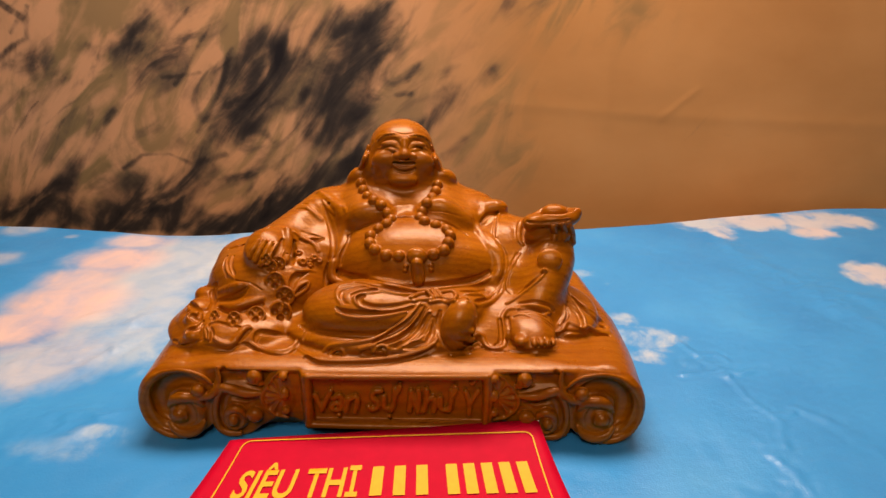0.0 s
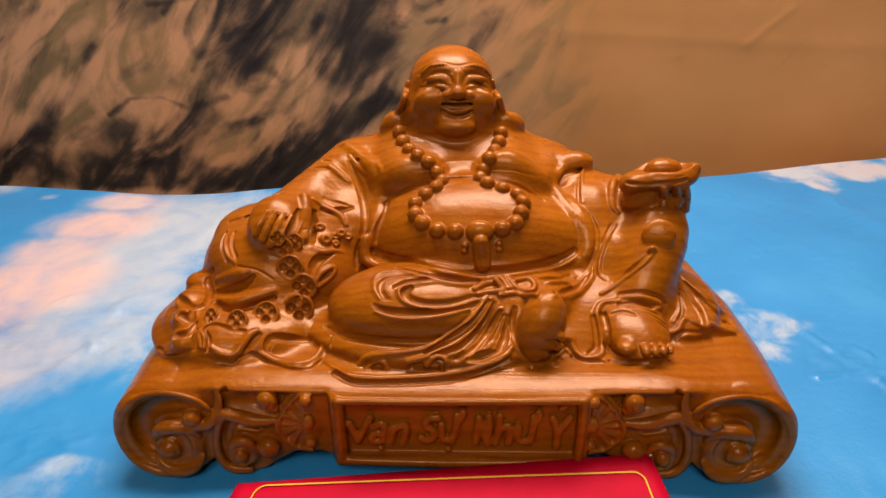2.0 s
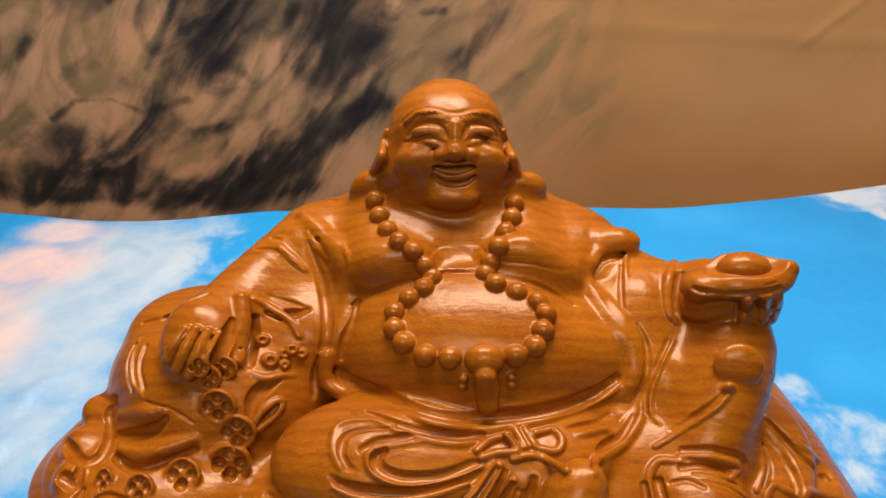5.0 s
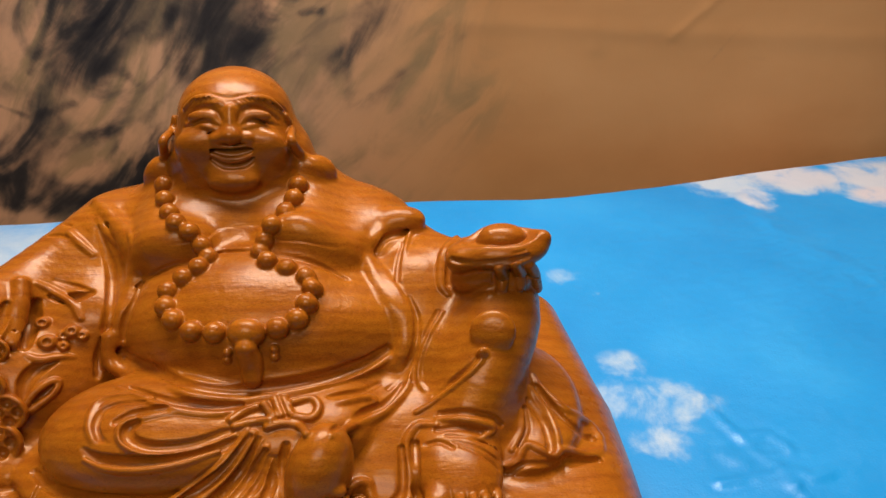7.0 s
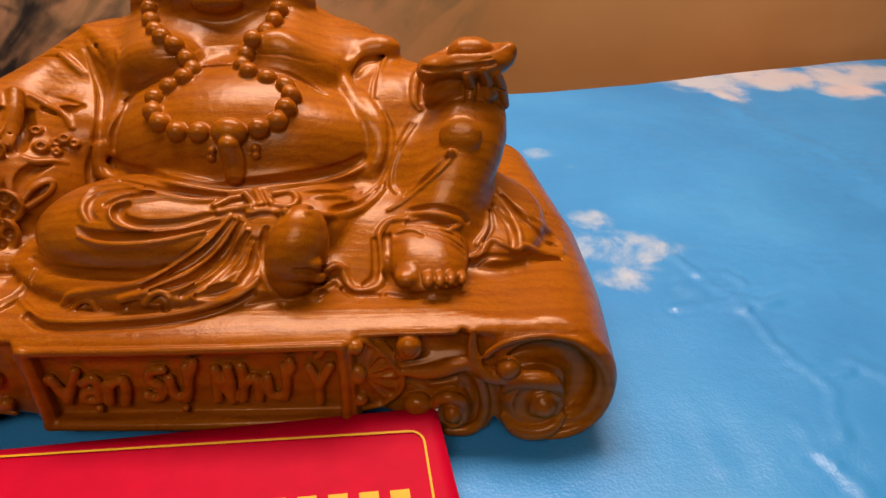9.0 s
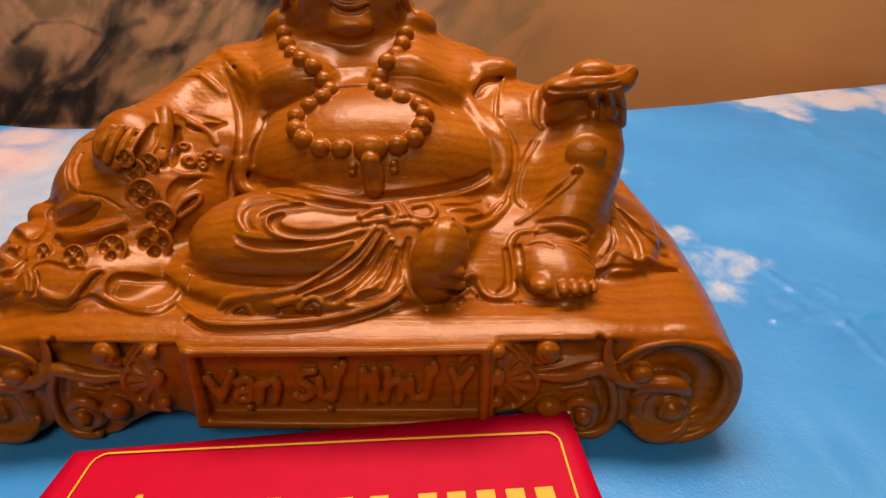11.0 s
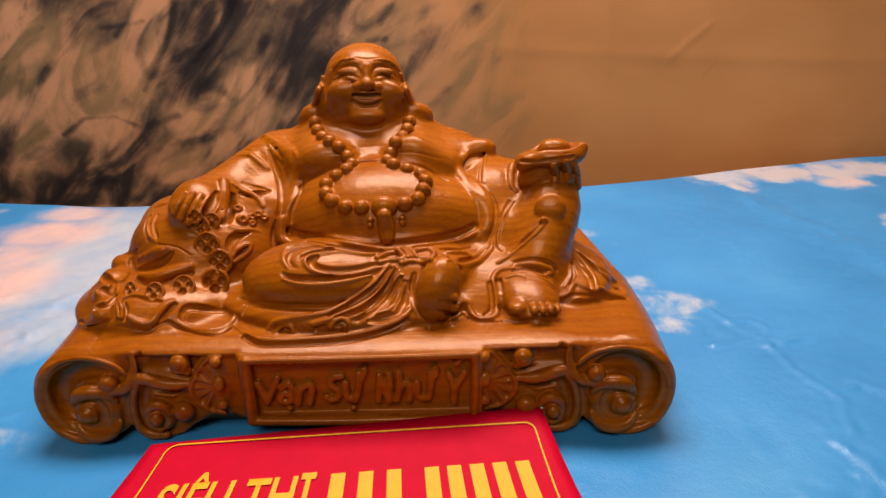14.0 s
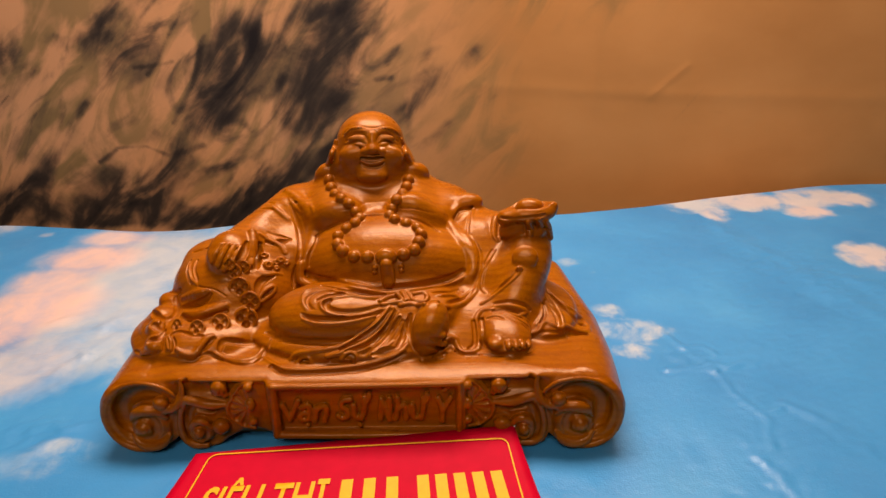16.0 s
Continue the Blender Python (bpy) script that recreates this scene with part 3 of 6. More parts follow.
def skin():
    """The surface of the grid's solid: places in millimetres and quads."""
    solid = field < 0
    core = tuple(n - 1 for n in SHAPE)
    count = np.zeros(core, np.uint8)
    for o in np.ndindex(2, 2, 2):
        count += solid[tuple(slice(o[n], o[n] + core[n]) for n in range(3))]
    cells = np.argwhere((count > 0) & (count < 8))
    index = np.full(core, -1, np.int32)
    index[tuple(cells.T)] = np.arange(len(cells))
    total, hits = np.zeros((len(cells), 3)), np.zeros(len(cells))
    for axis in range(3):
        step = np.eye(3, dtype=int)[axis]
        for o in np.ndindex(2, 2, 2):
            if o[axis]:
                continue
            a = cells + o
            fa, fb = field[tuple(a.T)], field[tuple((a + step).T)]
            cross = (fa < 0) != (fb < 0)
            t = np.where(cross, fa / np.where(cross, fa - fb, 1), 0)
            total += np.where(cross[:, None], np.array(o) + t[:, None] * step, 0)
            hits += cross
    places = LO + VOX * (cells + total / hits[:, None])
    quads = []
    for axis in range(3):
        u, v = [n for n in range(3) if n != axis]
        a = solid[tuple(slice(0, -1) if n == axis else slice(1, -1) for n in range(3))]
        b = solid[tuple(slice(1, None) if n == axis else slice(1, -1) for n in range(3))]
        edge = np.argwhere(a != b)
        out = a[tuple(edge.T)]
        at = edge + np.array([0 if n == axis else 1 for n in range(3)])
        du, dv = np.eye(3, dtype=int)[u], np.eye(3, dtype=int)[v]
        q = np.stack([index[tuple((at - s).T)] for s in (du + dv, dv, 0 * du, du)], 1)
        flip = out if axis != 1 else ~out
        quads.append(np.where(flip[:, None], q, q[:, ::-1]))
    return places, np.concatenate(quads)


def coin(c, r, tilt=-25):
    """A pierced coin that lies against the cloth: a thin disc and rim round four large holes."""
    blob(c, (r, 0.26 * r, r), (tilt, 0, 0), k=1.5)
    m = np.array(Euler((radians(tilt), 0, 0)).to_matrix())
    face = m @ np.array((0, -1.0, 0))
    ring = [np.array(c) + face * 0.16 * r + m @ np.array((0.88 * r * math.cos(a), 0, 0.88 * r * math.sin(a))) for a in np.linspace(0, 2 * math.pi, 11)]
    tube(ring, 0.13 * r, k=0.6)
    for a in (0, 90, 180, 270):
        q = np.array(c) + face * 0.34 * r + m @ np.array((0.5 * r * math.cos(radians(a)), 0, 0.5 * r * math.sin(radians(a))))
        blob(q, (0.33 * r, 0.4 * r, 0.33 * r), k=0.4, cut=True)


# ---- the statue: its base, then the large forms of the figure ----
def ease(v, lo, hi):
    t = np.clip((v - lo) / (hi - lo), 0, 1)
    return t * t * (3 - 2 * t)


def scroll_base():
    """A slab with rolled ends; between the rolls and the name plate its lower edge steps up and down."""
    part, x, y, z = region((-200, 6, 0), (192, 226, 70), 6)
    u = np.abs((x + 4) / (1 - 0.0008 * np.maximum(y - 130, 0) + 0.014 * np.exp(-(((y - 75) / 45) ** 2))))
    round_end = np.sqrt((u - 156.5) ** 2 + (z - 30.5) ** 2) - 30.5
    low = np.interp(u, (0, 60, 67, 71, 79, 87, 98, 105, 112, 126, 131, 134, 150), (13, 13, 13.5, 16, 17.5, 15.5, 9, 3, 0.4, 0.4, 3, 11, 14)).astype(np.float32)
    low = low * (1 - ease(y, 24, 40))
    q0, q1 = u - 154, np.maximum(0.75 * (low - z), z - 62 + 3.2 * ease(u, 105, 150))
    band = np.sqrt(np.maximum(q0, 0) ** 2 + np.maximum(q1, 0) ** 2) + np.minimum(np.maximum(q0, q1), 0) - 1.5
    d = np.minimum(round_end, band)
    rim = ease(z, 54, 62)
    plate = ease(72 - np.abs(x - 2), 0, 4) * (1 - rim) + ease(150 - u, 0, 40) * rim
    roll = ease(u, 126, 140)
    hollow = ease(u, 78, 94) * ease(132 - u, 0, 14) * ease(z, 41, 48) * ease(61 - z, 0, 7)
    front = 18.5 - 8 * plate * ease(66 - z, 0, 8) - 3 * roll * ease(62 - z, 0, 14) + 5 * hollow * (1 - plate) + 12 * np.clip((z - 54) / 10, 0, 1) ** 2
    e = np.maximum(front - y, y - 228)
    bevel = 3.0
    d = np.sqrt(np.maximum(d + bevel, 0) ** 2 + np.maximum(e + bevel, 0) ** 2) + np.minimum(np.maximum(d, e) + bevel, 0) - bevel
    join(part, d.astype(np.float32), 1.0)


scroll_base()
# torso, belly, chest
blob((-4, 195, 118), (80, 40, 46))
blob((-60, 188, 125), (32, 35, 27), k=10)
blob((53, 188, 123), (32, 35, 27), k=10)
blob((13, 148, 98), (75, 57, 40), k=1.5)
blob((13, 141, 88), (71, 55, 30), k=6)
blob((-32, 167, 136), (30, 26, 14), k=8)
blob((36, 167, 135), (30, 26, 14), k=8)
# head
blob((-5, 203, 180), (27.8, 31.5, 24.5), k=4)
blob((-5, 200, 162.5), (36, 34, 21.5), k=8)
blob((-5, 182, 132), (44, 30, 16), k=10)
# sack and robe below the resting hand, lap, crossed leg, raised leg
blob((-112, 136, 80), (58, 60, 38), k=10)
blob((-135, 85, 68), (52, 48, 16), k=12)
blob((-8, 75, 68), (80, 46, 12), k=6)
blob((-24, 77, 79), (52, 35, 24), k=3)
blob((30, 88, 79), (40, 34, 18), k=8)
blob((92, 122, 70), (52, 54, 21), k=10)
blob((130, 112, 66), (30, 48, 11), k=8)
tube([(118, 152, 110), (121, 123, 106), (112, 98, 86), (105, 86, 73)], (22, 20, 18, 16), k=9)
blob((98, 130, 86), (30, 30, 26), k=10)
blob((72, 70, 68), (17, 28, 9), (28, 0, 0), k=4)
blob((101, 66, 71), (19, 30, 11.5), (12, 0, 10), k=2)
blob((46.5, 49, 81.5), (13, 15, 21.5), (-25, 10, -16), k=1.5)
# arms
tube([(-70, 184, 128), (-94, 156, 121), (-110, 122, 120)], (25, 20, 16), k=8)
blob((-72, 156, 98), (32, 40, 34), k=10)
blob((84, 158, 102), (28, 36, 34), k=10)
blob((-110, 108, 119), (16, 18, 9), (28, 0, 0), k=8)
tube([(60, 184, 125), (86, 170, 118), (110, 152, 124)], (23, 17, 13), k=8)
blob((119, 139, 125), (18, 15, 12), k=3)
# ingot on the raised palm: a thick boat with blunt raised ends and a dome
blob((122, 130, 141), (21.5, 15, 8.5), k=1.5)
blob((105, 130, 141), (7.5, 10, 7), k=4)
tube([(132, 130, 141), (141, 130, 145)], (8, 3.8), k=4)
blob((122, 130, 150.2), (17.5, 12, 6.8), k=1.2, cut=True)
blob((123, 132, 145), (11, 7.8, 6), k=0.5)
blob((114, 133, 129), (14, 14, 10), k=3)
blob((127, 131, 127.5), (12, 11, 8), k=3)
blob((-130, 152, 93), (36, 30, 22), k=6)

# ---- the carver's strokes: folds, face, beads, coins and the base's ornament ----
# robe: bands along its opening, sleeves, breasts
tube([(-74.5, 179.1, 151.4), (-64.1, 168.6, 147.4), (-53.9, 154.9, 141.7), (-50.5, 149.4, 130.2), (-50.5, 138.8, 120.4), (-51.9, 127.3, 113.4), (-55, 121.2, 102.4), (-56.8, 118.7, 93.7)], (2.88, 4.14, 4.6, 4.6, 4.6, 4.14, 3.91, 2.99), k=3)
tube([(-69.9, 175.2, 152.4), (-57.9, 164.2, 147.1), (-48.2, 147.3, 141.4), (-48.6, 148, 126), (-45.2, 132.9, 121.3), (-48.4, 124.9, 115.4), (-52.1, 120.2, 106.7), (-53.8, 118.2, 98.8)], (0.69, 1.03, 1.15, 1.26, 1.26, 1.15, 1.15, 0.8), k=0.8)
tube([(-70.4, 162.7, 145.9), (-65.4, 154, 136.7), (-60.5, 143.9, 128.5), (-57.2, 127.6, 117.2), (-58.7, 118.7, 104.4), (-62.1, 113.3, 95.4), (-62.3, 107.8, 88.9)], (1.08, 2.16, 2.7, 2.7, 2.7, 2.43, 1.62), k=1.2, cut=True)
tube([(-44.1, 137.2, 123), (-45.4, 127.3, 118.6), (-49.1, 120.9, 110.9), (-50.5, 117.4, 102.8)], (1.35, 2.03, 2.16, 1.35), k=0.9, cut=True)
tube([(-67.4, 163.9, 146.5), (-63.9, 163.5, 146.1), (-59.8, 160.1, 144.1)], (0.81, 1.89, 1.08), k=0.7, cut=True)
tube([(-70.8, 167.4, 148.1), (-65, 161, 143.7), (-58.8, 155.5, 140.3), (-53.5, 153.5, 142.3)], (0.92, 1.61, 1.61, 0.92), k=1.3)
tube([(-95, 161.3, 142.4), (-87.4, 159.3, 143.5), (-82.4, 157.4, 142.7)], (0.68, 1.35, 0.68), k=0.7, cut=True)
tube([(-88.8, 167.9, 145.7), (-84, 165, 146)], 0.94, k=0.7, cut=True)
tube([(-83.1, 160.5, 144.1), (-77, 155.9, 140.4), (-70.9, 152.8, 135.9)], (0.92, 1.84, 1.15), k=2.2)
tube([(11.4, 139.1, 137.7), (-0, 139.4, 137), (-3.9, 140.7, 136.8)], 1.22, k=0.7, cut=True)
tube([(72, 172.9, 143.1), (64.5, 159.7, 138.3), (60.2, 152.6, 133.2), (65.5, 138.3, 125.9), (73.3, 126.4, 117.1), (78, 119, 106.1), (78.8, 112.8, 98.8), (75.1, 108.1, 91.8)], (1.84, 2.53, 2.76, 3.91, 4.6, 4.6, 4.37, 2.99), k=3)
tube([(71.6, 171.7, 144.1), (64.2, 157.2, 138.5), (59.9, 150.2, 133.7), (64, 138.6, 127.5), (71.4, 125.4, 119.4), (75.5, 118.1, 109.3), (76.7, 113.1, 101.1), (75.6, 109.4, 96.7)], (0.69, 1.03, 1.15, 1.15, 1.15, 1.15, 1.15, 0.8), k=0.8)
tube([(63.2, 149.8, 129.6), (72.8, 134.1, 124.5), (78.8, 123.3, 113.8), (79.6, 115.9, 103.4), (76.4, 110, 96), (70.7, 107.1, 91.7)], (1.61, 2.53, 3.22, 3.22, 2.76, 1.61), k=2.5)
tube([(81.1, 127.3, 120.8), (84.5, 120.1, 111.2), (84, 110.6, 102.4), (79.9, 104.6, 93.3), (71.3, 95.5, 87.6)], (0.81, 1.49, 1.76, 1.76, 1.08), k=0.9, cut=True)
blob((76.3, 173.2, 141.4), (12, 8, 7), k=5)
tube([(87.5, 183.7, 137.1), (79.5, 166.1, 138.4), (69.7, 160.5, 137.9), (64.7, 153.7, 133.6)], (0.94, 1.62, 1.76, 1.08), k=0.9, cut=True)
tube([(77.8, 158.3, 136.1), (75.6, 145.6, 132.4), (75.1, 135, 126.9)], (0.94, 1.49, 0.94), k=0.7, cut=True)
tube([(80.9, 167.2, 138), (78.7, 151.8, 134.7), (77.6, 135, 126.9)], (0.8, 1.15, 0.69), k=1.3)
tube([(88.9, 131.9, 149.7), (99.6, 132.3, 148.3)], 0.81, k=0.7, cut=True)
tube([(-57, 118, 104), (-57, 113, 93), (-48, 108, 89), (-36, 101, 93), (-20, 92, 98)], (3, 3.6, 3.8, 3.2, 2), k=3)
# crossed leg and skirt
tube([(-60, 116.8, 99.7), (-58.3, 115.9, 93.9), (-47.6, 111.9, 91.4), (-12.7, 76.6, 102.5), (9.9, 76, 97.9), (19.5, 78.7, 96.6), (39.6, 84.9, 96.5), (59.3, 99.3, 94.3), (72, 108.6, 95.4), (75.4, 111.1, 98.6)], (1.15, 1.72, 1.84, 1.95, 1.84, 1.84, 1.84, 1.84, 1.72, 1.15), k=1.4)
tube([(-54.9, 117.6, 97.2), (-41.2, 106.4, 96.5), (-12.4, 84.6, 101.8), (10.8, 83.9, 97.8), (39.2, 88.9, 97.9), (59.4, 100.7, 97.3), (71, 110.4, 99.5)], (1.89, 2.97, 3.51, 3.51, 3.51, 3.24, 1.89), k=1.1, cut=True)
tube([(-40.1, 82, 101.5), (-18.1, 68.4, 102), (-0.4, 66.2, 98.9), (13.7, 71.1, 96.1)], (0.92, 1.49, 1.61, 1.03), k=1.3)
tube([(-34.9, 81.3, 102.4), (-16.5, 72, 102.6), (1.1, 70.7, 99.6), (12.7, 74.4, 97.2)], (1.08, 2.03, 2.03, 1.08), k=0.7, cut=True)
tube([(-24.9, 70.6, 102.8), (-35.1, 70.8, 102.3), (-41.6, 67.9, 100.8), (-42.7, 61, 98.7), (-39.9, 55.8, 96.7), (-36.5, 53.7, 96.4)], (0.68, 1.49, 1.89, 2.03, 1.76, 0.81), k=0.7, cut=True)
tube([(-22, 73.3, 102.7), (-37.2, 76.2, 102.1), (-45.6, 73.3, 100.6), (-45.8, 62.3, 98.1), (-42, 55.1, 95.4)], (0.46, 0.92, 1.15, 1.15, 0.69), k=2)
tube([(-11.4, 68.5, 101.6), (-20, 66.1, 102), (-28.3, 64.3, 101.5), (-34.2, 61.3, 100.2)], (0.81, 2.16, 2.7, 1.76), k=0.7, cut=True)
tube([(-11.2, 65.4, 100.8), (-20.5, 63, 100.9), (-30, 60.7, 99.9), (-31.4, 56.5, 98), (-28, 52, 95.7), (-19.3, 49.3, 93.6), (-5.3, 51.5, 92.9), (10, 60.4, 93.3)], (0.69, 1.15, 1.49, 1.61, 1.61, 1.72, 1.61, 0.92), k=1.3)
tube([(-25.3, 60.2, 100.3), (-28.2, 57.5, 99.2), (-26.1, 53.5, 97.2), (-17, 51.1, 95.2), (-3.1, 53.5, 94.4), (7.8, 59.7, 94.3), (14.8, 64.4, 94.2)], (1.62, 2.7, 2.84, 2.7, 2.43, 2.03, 1.08), k=0.7, cut=True)
tube([(-45.5, 52.5, 93.4), (-40.7, 49.3, 91.6), (-31.3, 46.7, 91.2), (-16.7, 46.5, 90.5), (-2.8, 49.6, 90.7), (10.5, 56.5, 91), (15.3, 60.3, 91.6)], (1.22, 2.7, 3.24, 3.24, 2.97, 2.43, 1.22), k=0.7, cut=True)
tube([(-44.3, 49.6, 90.3), (-35.4, 46.2, 88.9), (-24.1, 45.1, 88.5), (-8.7, 47.2, 88.9), (7.1, 53.8, 89.8)], (0.8, 1.38, 1.61, 1.49, 0.92), k=1.3)
tube([(-75.2, 61.1, 73.5), (-62.4, 50.4, 74.1), (-41.5, 42.8, 75.4), (-18.1, 40.2, 76.1), (-6.1, 42.7, 77.4), (3.6, 47.6, 82.8), (12.4, 54.5, 87.7)], (1.62, 2.43, 2.7, 2.7, 2.7, 2.43, 1.62), k=1.1, cut=True)
tube([(16.9, 63, 92.5), (8.6, 51.7, 85.7), (-3.5, 44.8, 78.6), (-15.1, 37.3, 74.8), (-27.5, 34.8, 73), (-39.7, 34.9, 71.5), (-48.6, 35.6, 69.1), (-52.9, 35.8, 64.7)], (1.15, 1.5, 1.84, 2.07, 1.95, 1.72, 1.61, 1.5), k=1.3)
tube([(19.4, 62.4, 91.7), (11.2, 51.8, 81.8), (1.4, 41.3, 76.1), (-9.2, 35, 73.8), (-17, 31.7, 71.8), (-26, 30.6, 69.6)], (1.15, 1.61, 2.07, 1.84, 1.72, 1.5), k=1.3)
tube([(22.1, 60.2, 89.3), (14.4, 52, 78.7), (5.7, 37.5, 74.5), (-3.9, 32.5, 72.4)], (1.15, 1.95, 1.84, 1.5), k=1.3)
tube([(24.7, 58.2, 87.3), (19.5, 52.8, 79.6), (13.6, 41.8, 75.7), (7.8, 35.7, 73.8), (4.4, 31, 70.5)], (1.15, 1.72, 1.95, 1.72, 1.5), k=1.3)
tube([(26.7, 54.9, 82.9), (21.3, 47.6, 76.7), (16.6, 38.2, 73.9), (10.3, 35, 73)], (1.15, 1.95, 1.84, 1.5), k=1.3)
tube([(18.2, 60.7, 91.4), (8.1, 49.6, 82.8), (-4.7, 41, 76.4), (-16.3, 33.9, 73.4)], (1.08, 2.29, 2.43, 1.35), k=0.7, cut=True)
tube([(21.6, 60.6, 90.2), (13.4, 51.3, 79.1), (3.3, 38, 75.1), (-12.5, 31.8, 72.6)], (1.08, 2.29, 2.43, 1.35), k=0.7, cut=True)
tube([(24.3, 57.2, 86.7), (17.3, 49.7, 77.8), (9.6, 37.1, 74.7), (-0.2, 30.8, 71.6)], (1.08, 2.29, 2.43, 1.35), k=0.7, cut=True)
tube([(26.1, 55.4, 84.7), (20.7, 46.8, 76.5), (15.1, 39, 75)], (1.08, 2.29, 2.43), k=0.7, cut=True)
tube([(28.3, 55.2, 84.2), (27, 47.8, 76.5), (24, 37.9, 73.5)], (1.08, 2.29, 2.43), k=0.7, cut=True)
tube([(-74.5, 40.9, 63.4), (-61.6, 28, 63.2), (-50.7, 24.8, 62.5), (-33.6, 24.7, 62.4), (-9.7, 26.7, 63.2), (9.5, 30.3, 65.5), (24.3, 33.6, 70.1), (30.5, 39.9, 73.3)], (1.38, 1.95, 2.18, 2.18, 2.18, 2.07, 1.95, 1.38), k=1.3)
tube([(-66.2, 28.5, 63.3), (-54.5, 21.6, 61.8), (-32.6, 21.2, 61.8), (-6.4, 23.1, 62.3), (13.2, 28.8, 63.7), (28.6, 34, 69.2)], 2.03, k=0.7, cut=True)
tube([(-45.8, 32.7, 64.5), (-42.5, 33.2, 66.3), (-39.4, 32, 65.2)], (1.35, 2.97, 1.89), k=0.7, cut=True)
tube([(-13.1, 29.1, 69.6), (-9.5, 30.6, 71.3), (-6.5, 28.9, 69.3), (-7.6, 29.3, 64.8)], (1.62, 3.24, 3.24, 1.89), k=0.7, cut=True)
tube([(6.5, 30.7, 71), (13.8, 32.6, 71.8), (21.8, 36.1, 72.8)], (1.62, 3.24, 1.89), k=0.7, cut=True)
tube([(-24.1, 29.9, 66.5), (-19.1, 29.2, 68)], 1.89, k=0.7, cut=True)
tube([(-48.5, 32.9, 63.8), (-44.3, 34, 67), (-39.5, 32.7, 67.5), (-37.5, 31.2, 63.9)], 1.26, k=1.3)
tube([(-15.8, 29.4, 67.9), (-12.9, 31.3, 71.1), (-8.9, 32.4, 72.1), (-5.3, 30.5, 70.3), (-5.3, 29.8, 64.4)], 1.38, k=1.3)
tube([(46.8, 78, 90.7), (53.6, 80.1, 92.6), (63.8, 87.4, 89), (66.5, 85.8, 87.3)], (1.15, 1.72, 1.72, 1.03), k=1.3)
tube([(47.8, 81.6, 94.9), (60, 89.4, 91.2), (67.3, 97.8, 89.1)], (1.08, 2.03, 1.08), k=0.7, cut=True)
tube([(52.9, 49.9, 100.4), (58.8, 71.3, 87.3), (69.6, 81.6, 84.8), (78.5, 93.4, 86.7), (82.2, 101, 90.6)], (1.15, 2.07, 2.3, 2.07, 1.38), k=1.3)
tube([(53.4, 52.8, 101.2), (61.1, 76.5, 88.9), (70.7, 86.6, 86.3), (77.3, 97.5, 88.2)], (1.08, 2.03, 2.03, 1.08), k=0.7, cut=True)
# knot of the sash
tube([(10.2, 65.5, 96.3), (15.2, 71.2, 96.5), (22.1, 74.7, 96.3)], 1.7, k=1)
tube([(22.2, 72.9, 98.4), (26.7, 68.6, 94.7)], 1.7, k=1)
tube([(25.6, 78.1, 96.6), (29.4, 69.9, 94.7)], 1.7, k=1)
tube([(29.5, 78.1, 96.5), (32.9, 71.1, 94.9)], 1.7, k=1)
tube([(33.7, 76.2, 96.6), (40.8, 79, 96), (44.2, 74.4, 94.7), (41.9, 69.1, 93.5), (35, 69.2, 94.3)], 1.7, k=1)
tube([(24.6, 64.5, 92.9), (30.8, 66.2, 93.5), (37.7, 64.9, 92.6), (43.4, 51.4, 100.4)], 1.7, k=1)
tube([(11.9, 63.6, 94.2), (18.7, 66.7, 94.1), (25.6, 66.8, 94.8)], 1.7, k=1)
# bare sole and toes
tube([(32.3, 58.6, 88.2), (30.5, 52.4, 79.8), (33.6, 38.9, 72.7), (40.8, 33.6, 63.9)], 1.62, k=0.7, cut=True)
blob((54.7, 39.3, 81.1), (3.6, 3, 2.8), k=1.6)
blob((55.1, 42, 73), (3.6, 3, 2.8), k=1.6)
blob((54.1, 45.8, 63.9), (3.4, 3, 2.8), k=1.6)
blob((53, 38.5, 62.7), (3.2, 3, 2.8), k=1.6)
tube([(47.2, 33.9, 81.5), (52.1, 35.8, 79.5), (56.2, 40.6, 77.4), (57.4, 52.2, 71.7)], (0.68, 1.62, 1.89, 1.62), k=0.4, cut=True)
tube([(45.2, 33.2, 75.5), (50.4, 35.7, 72.7), (54.6, 45.9, 66.9), (57.8, 48.8, 66.3)], (0.68, 1.62, 1.89, 1.62), k=0.4, cut=True)
tube([(45.8, 35.8, 67.3), (50, 39.7, 63.8), (54.4, 40.6, 63.7), (57.1, 43.3, 63.6)], (0.68, 1.62, 1.89, 1.62), k=0.4, cut=True)
# drapery between the feet
tube([(57.7, 51, 70.6), (60.8, 53.8, 70.7), (64.2, 54.3, 69.1), (65.8, 50.8, 65.6), (68.4, 45.9, 63.6), (73.7, 43.8, 63.4), (79.9, 47, 63.8), (81.7, 53.8, 66.1), (81.1, 62, 72.3), (79.9, 68.4, 76.5), (81.4, 73.5, 79.3), (85.6, 76.8, 81.5), (92.7, 74.8, 83.4)], (1.38, 1.72, 1.84, 1.84, 1.95, 2.07, 2.18, 2.18, 2.07, 1.95, 1.84, 1.72, 1.15), k=1.3)
tube([(59.9, 50.1, 68), (61.7, 50.2, 65.4), (64.5, 46.7, 63.8), (70.1, 40.9, 63.7), (80.2, 41, 63.5)], 1.76, k=0.7, cut=True)
tube([(83.6, 69.1, 77.6), (84.5, 57, 73.5), (83.8, 51.7, 64.3)], 2.16, k=0.7, cut=True)
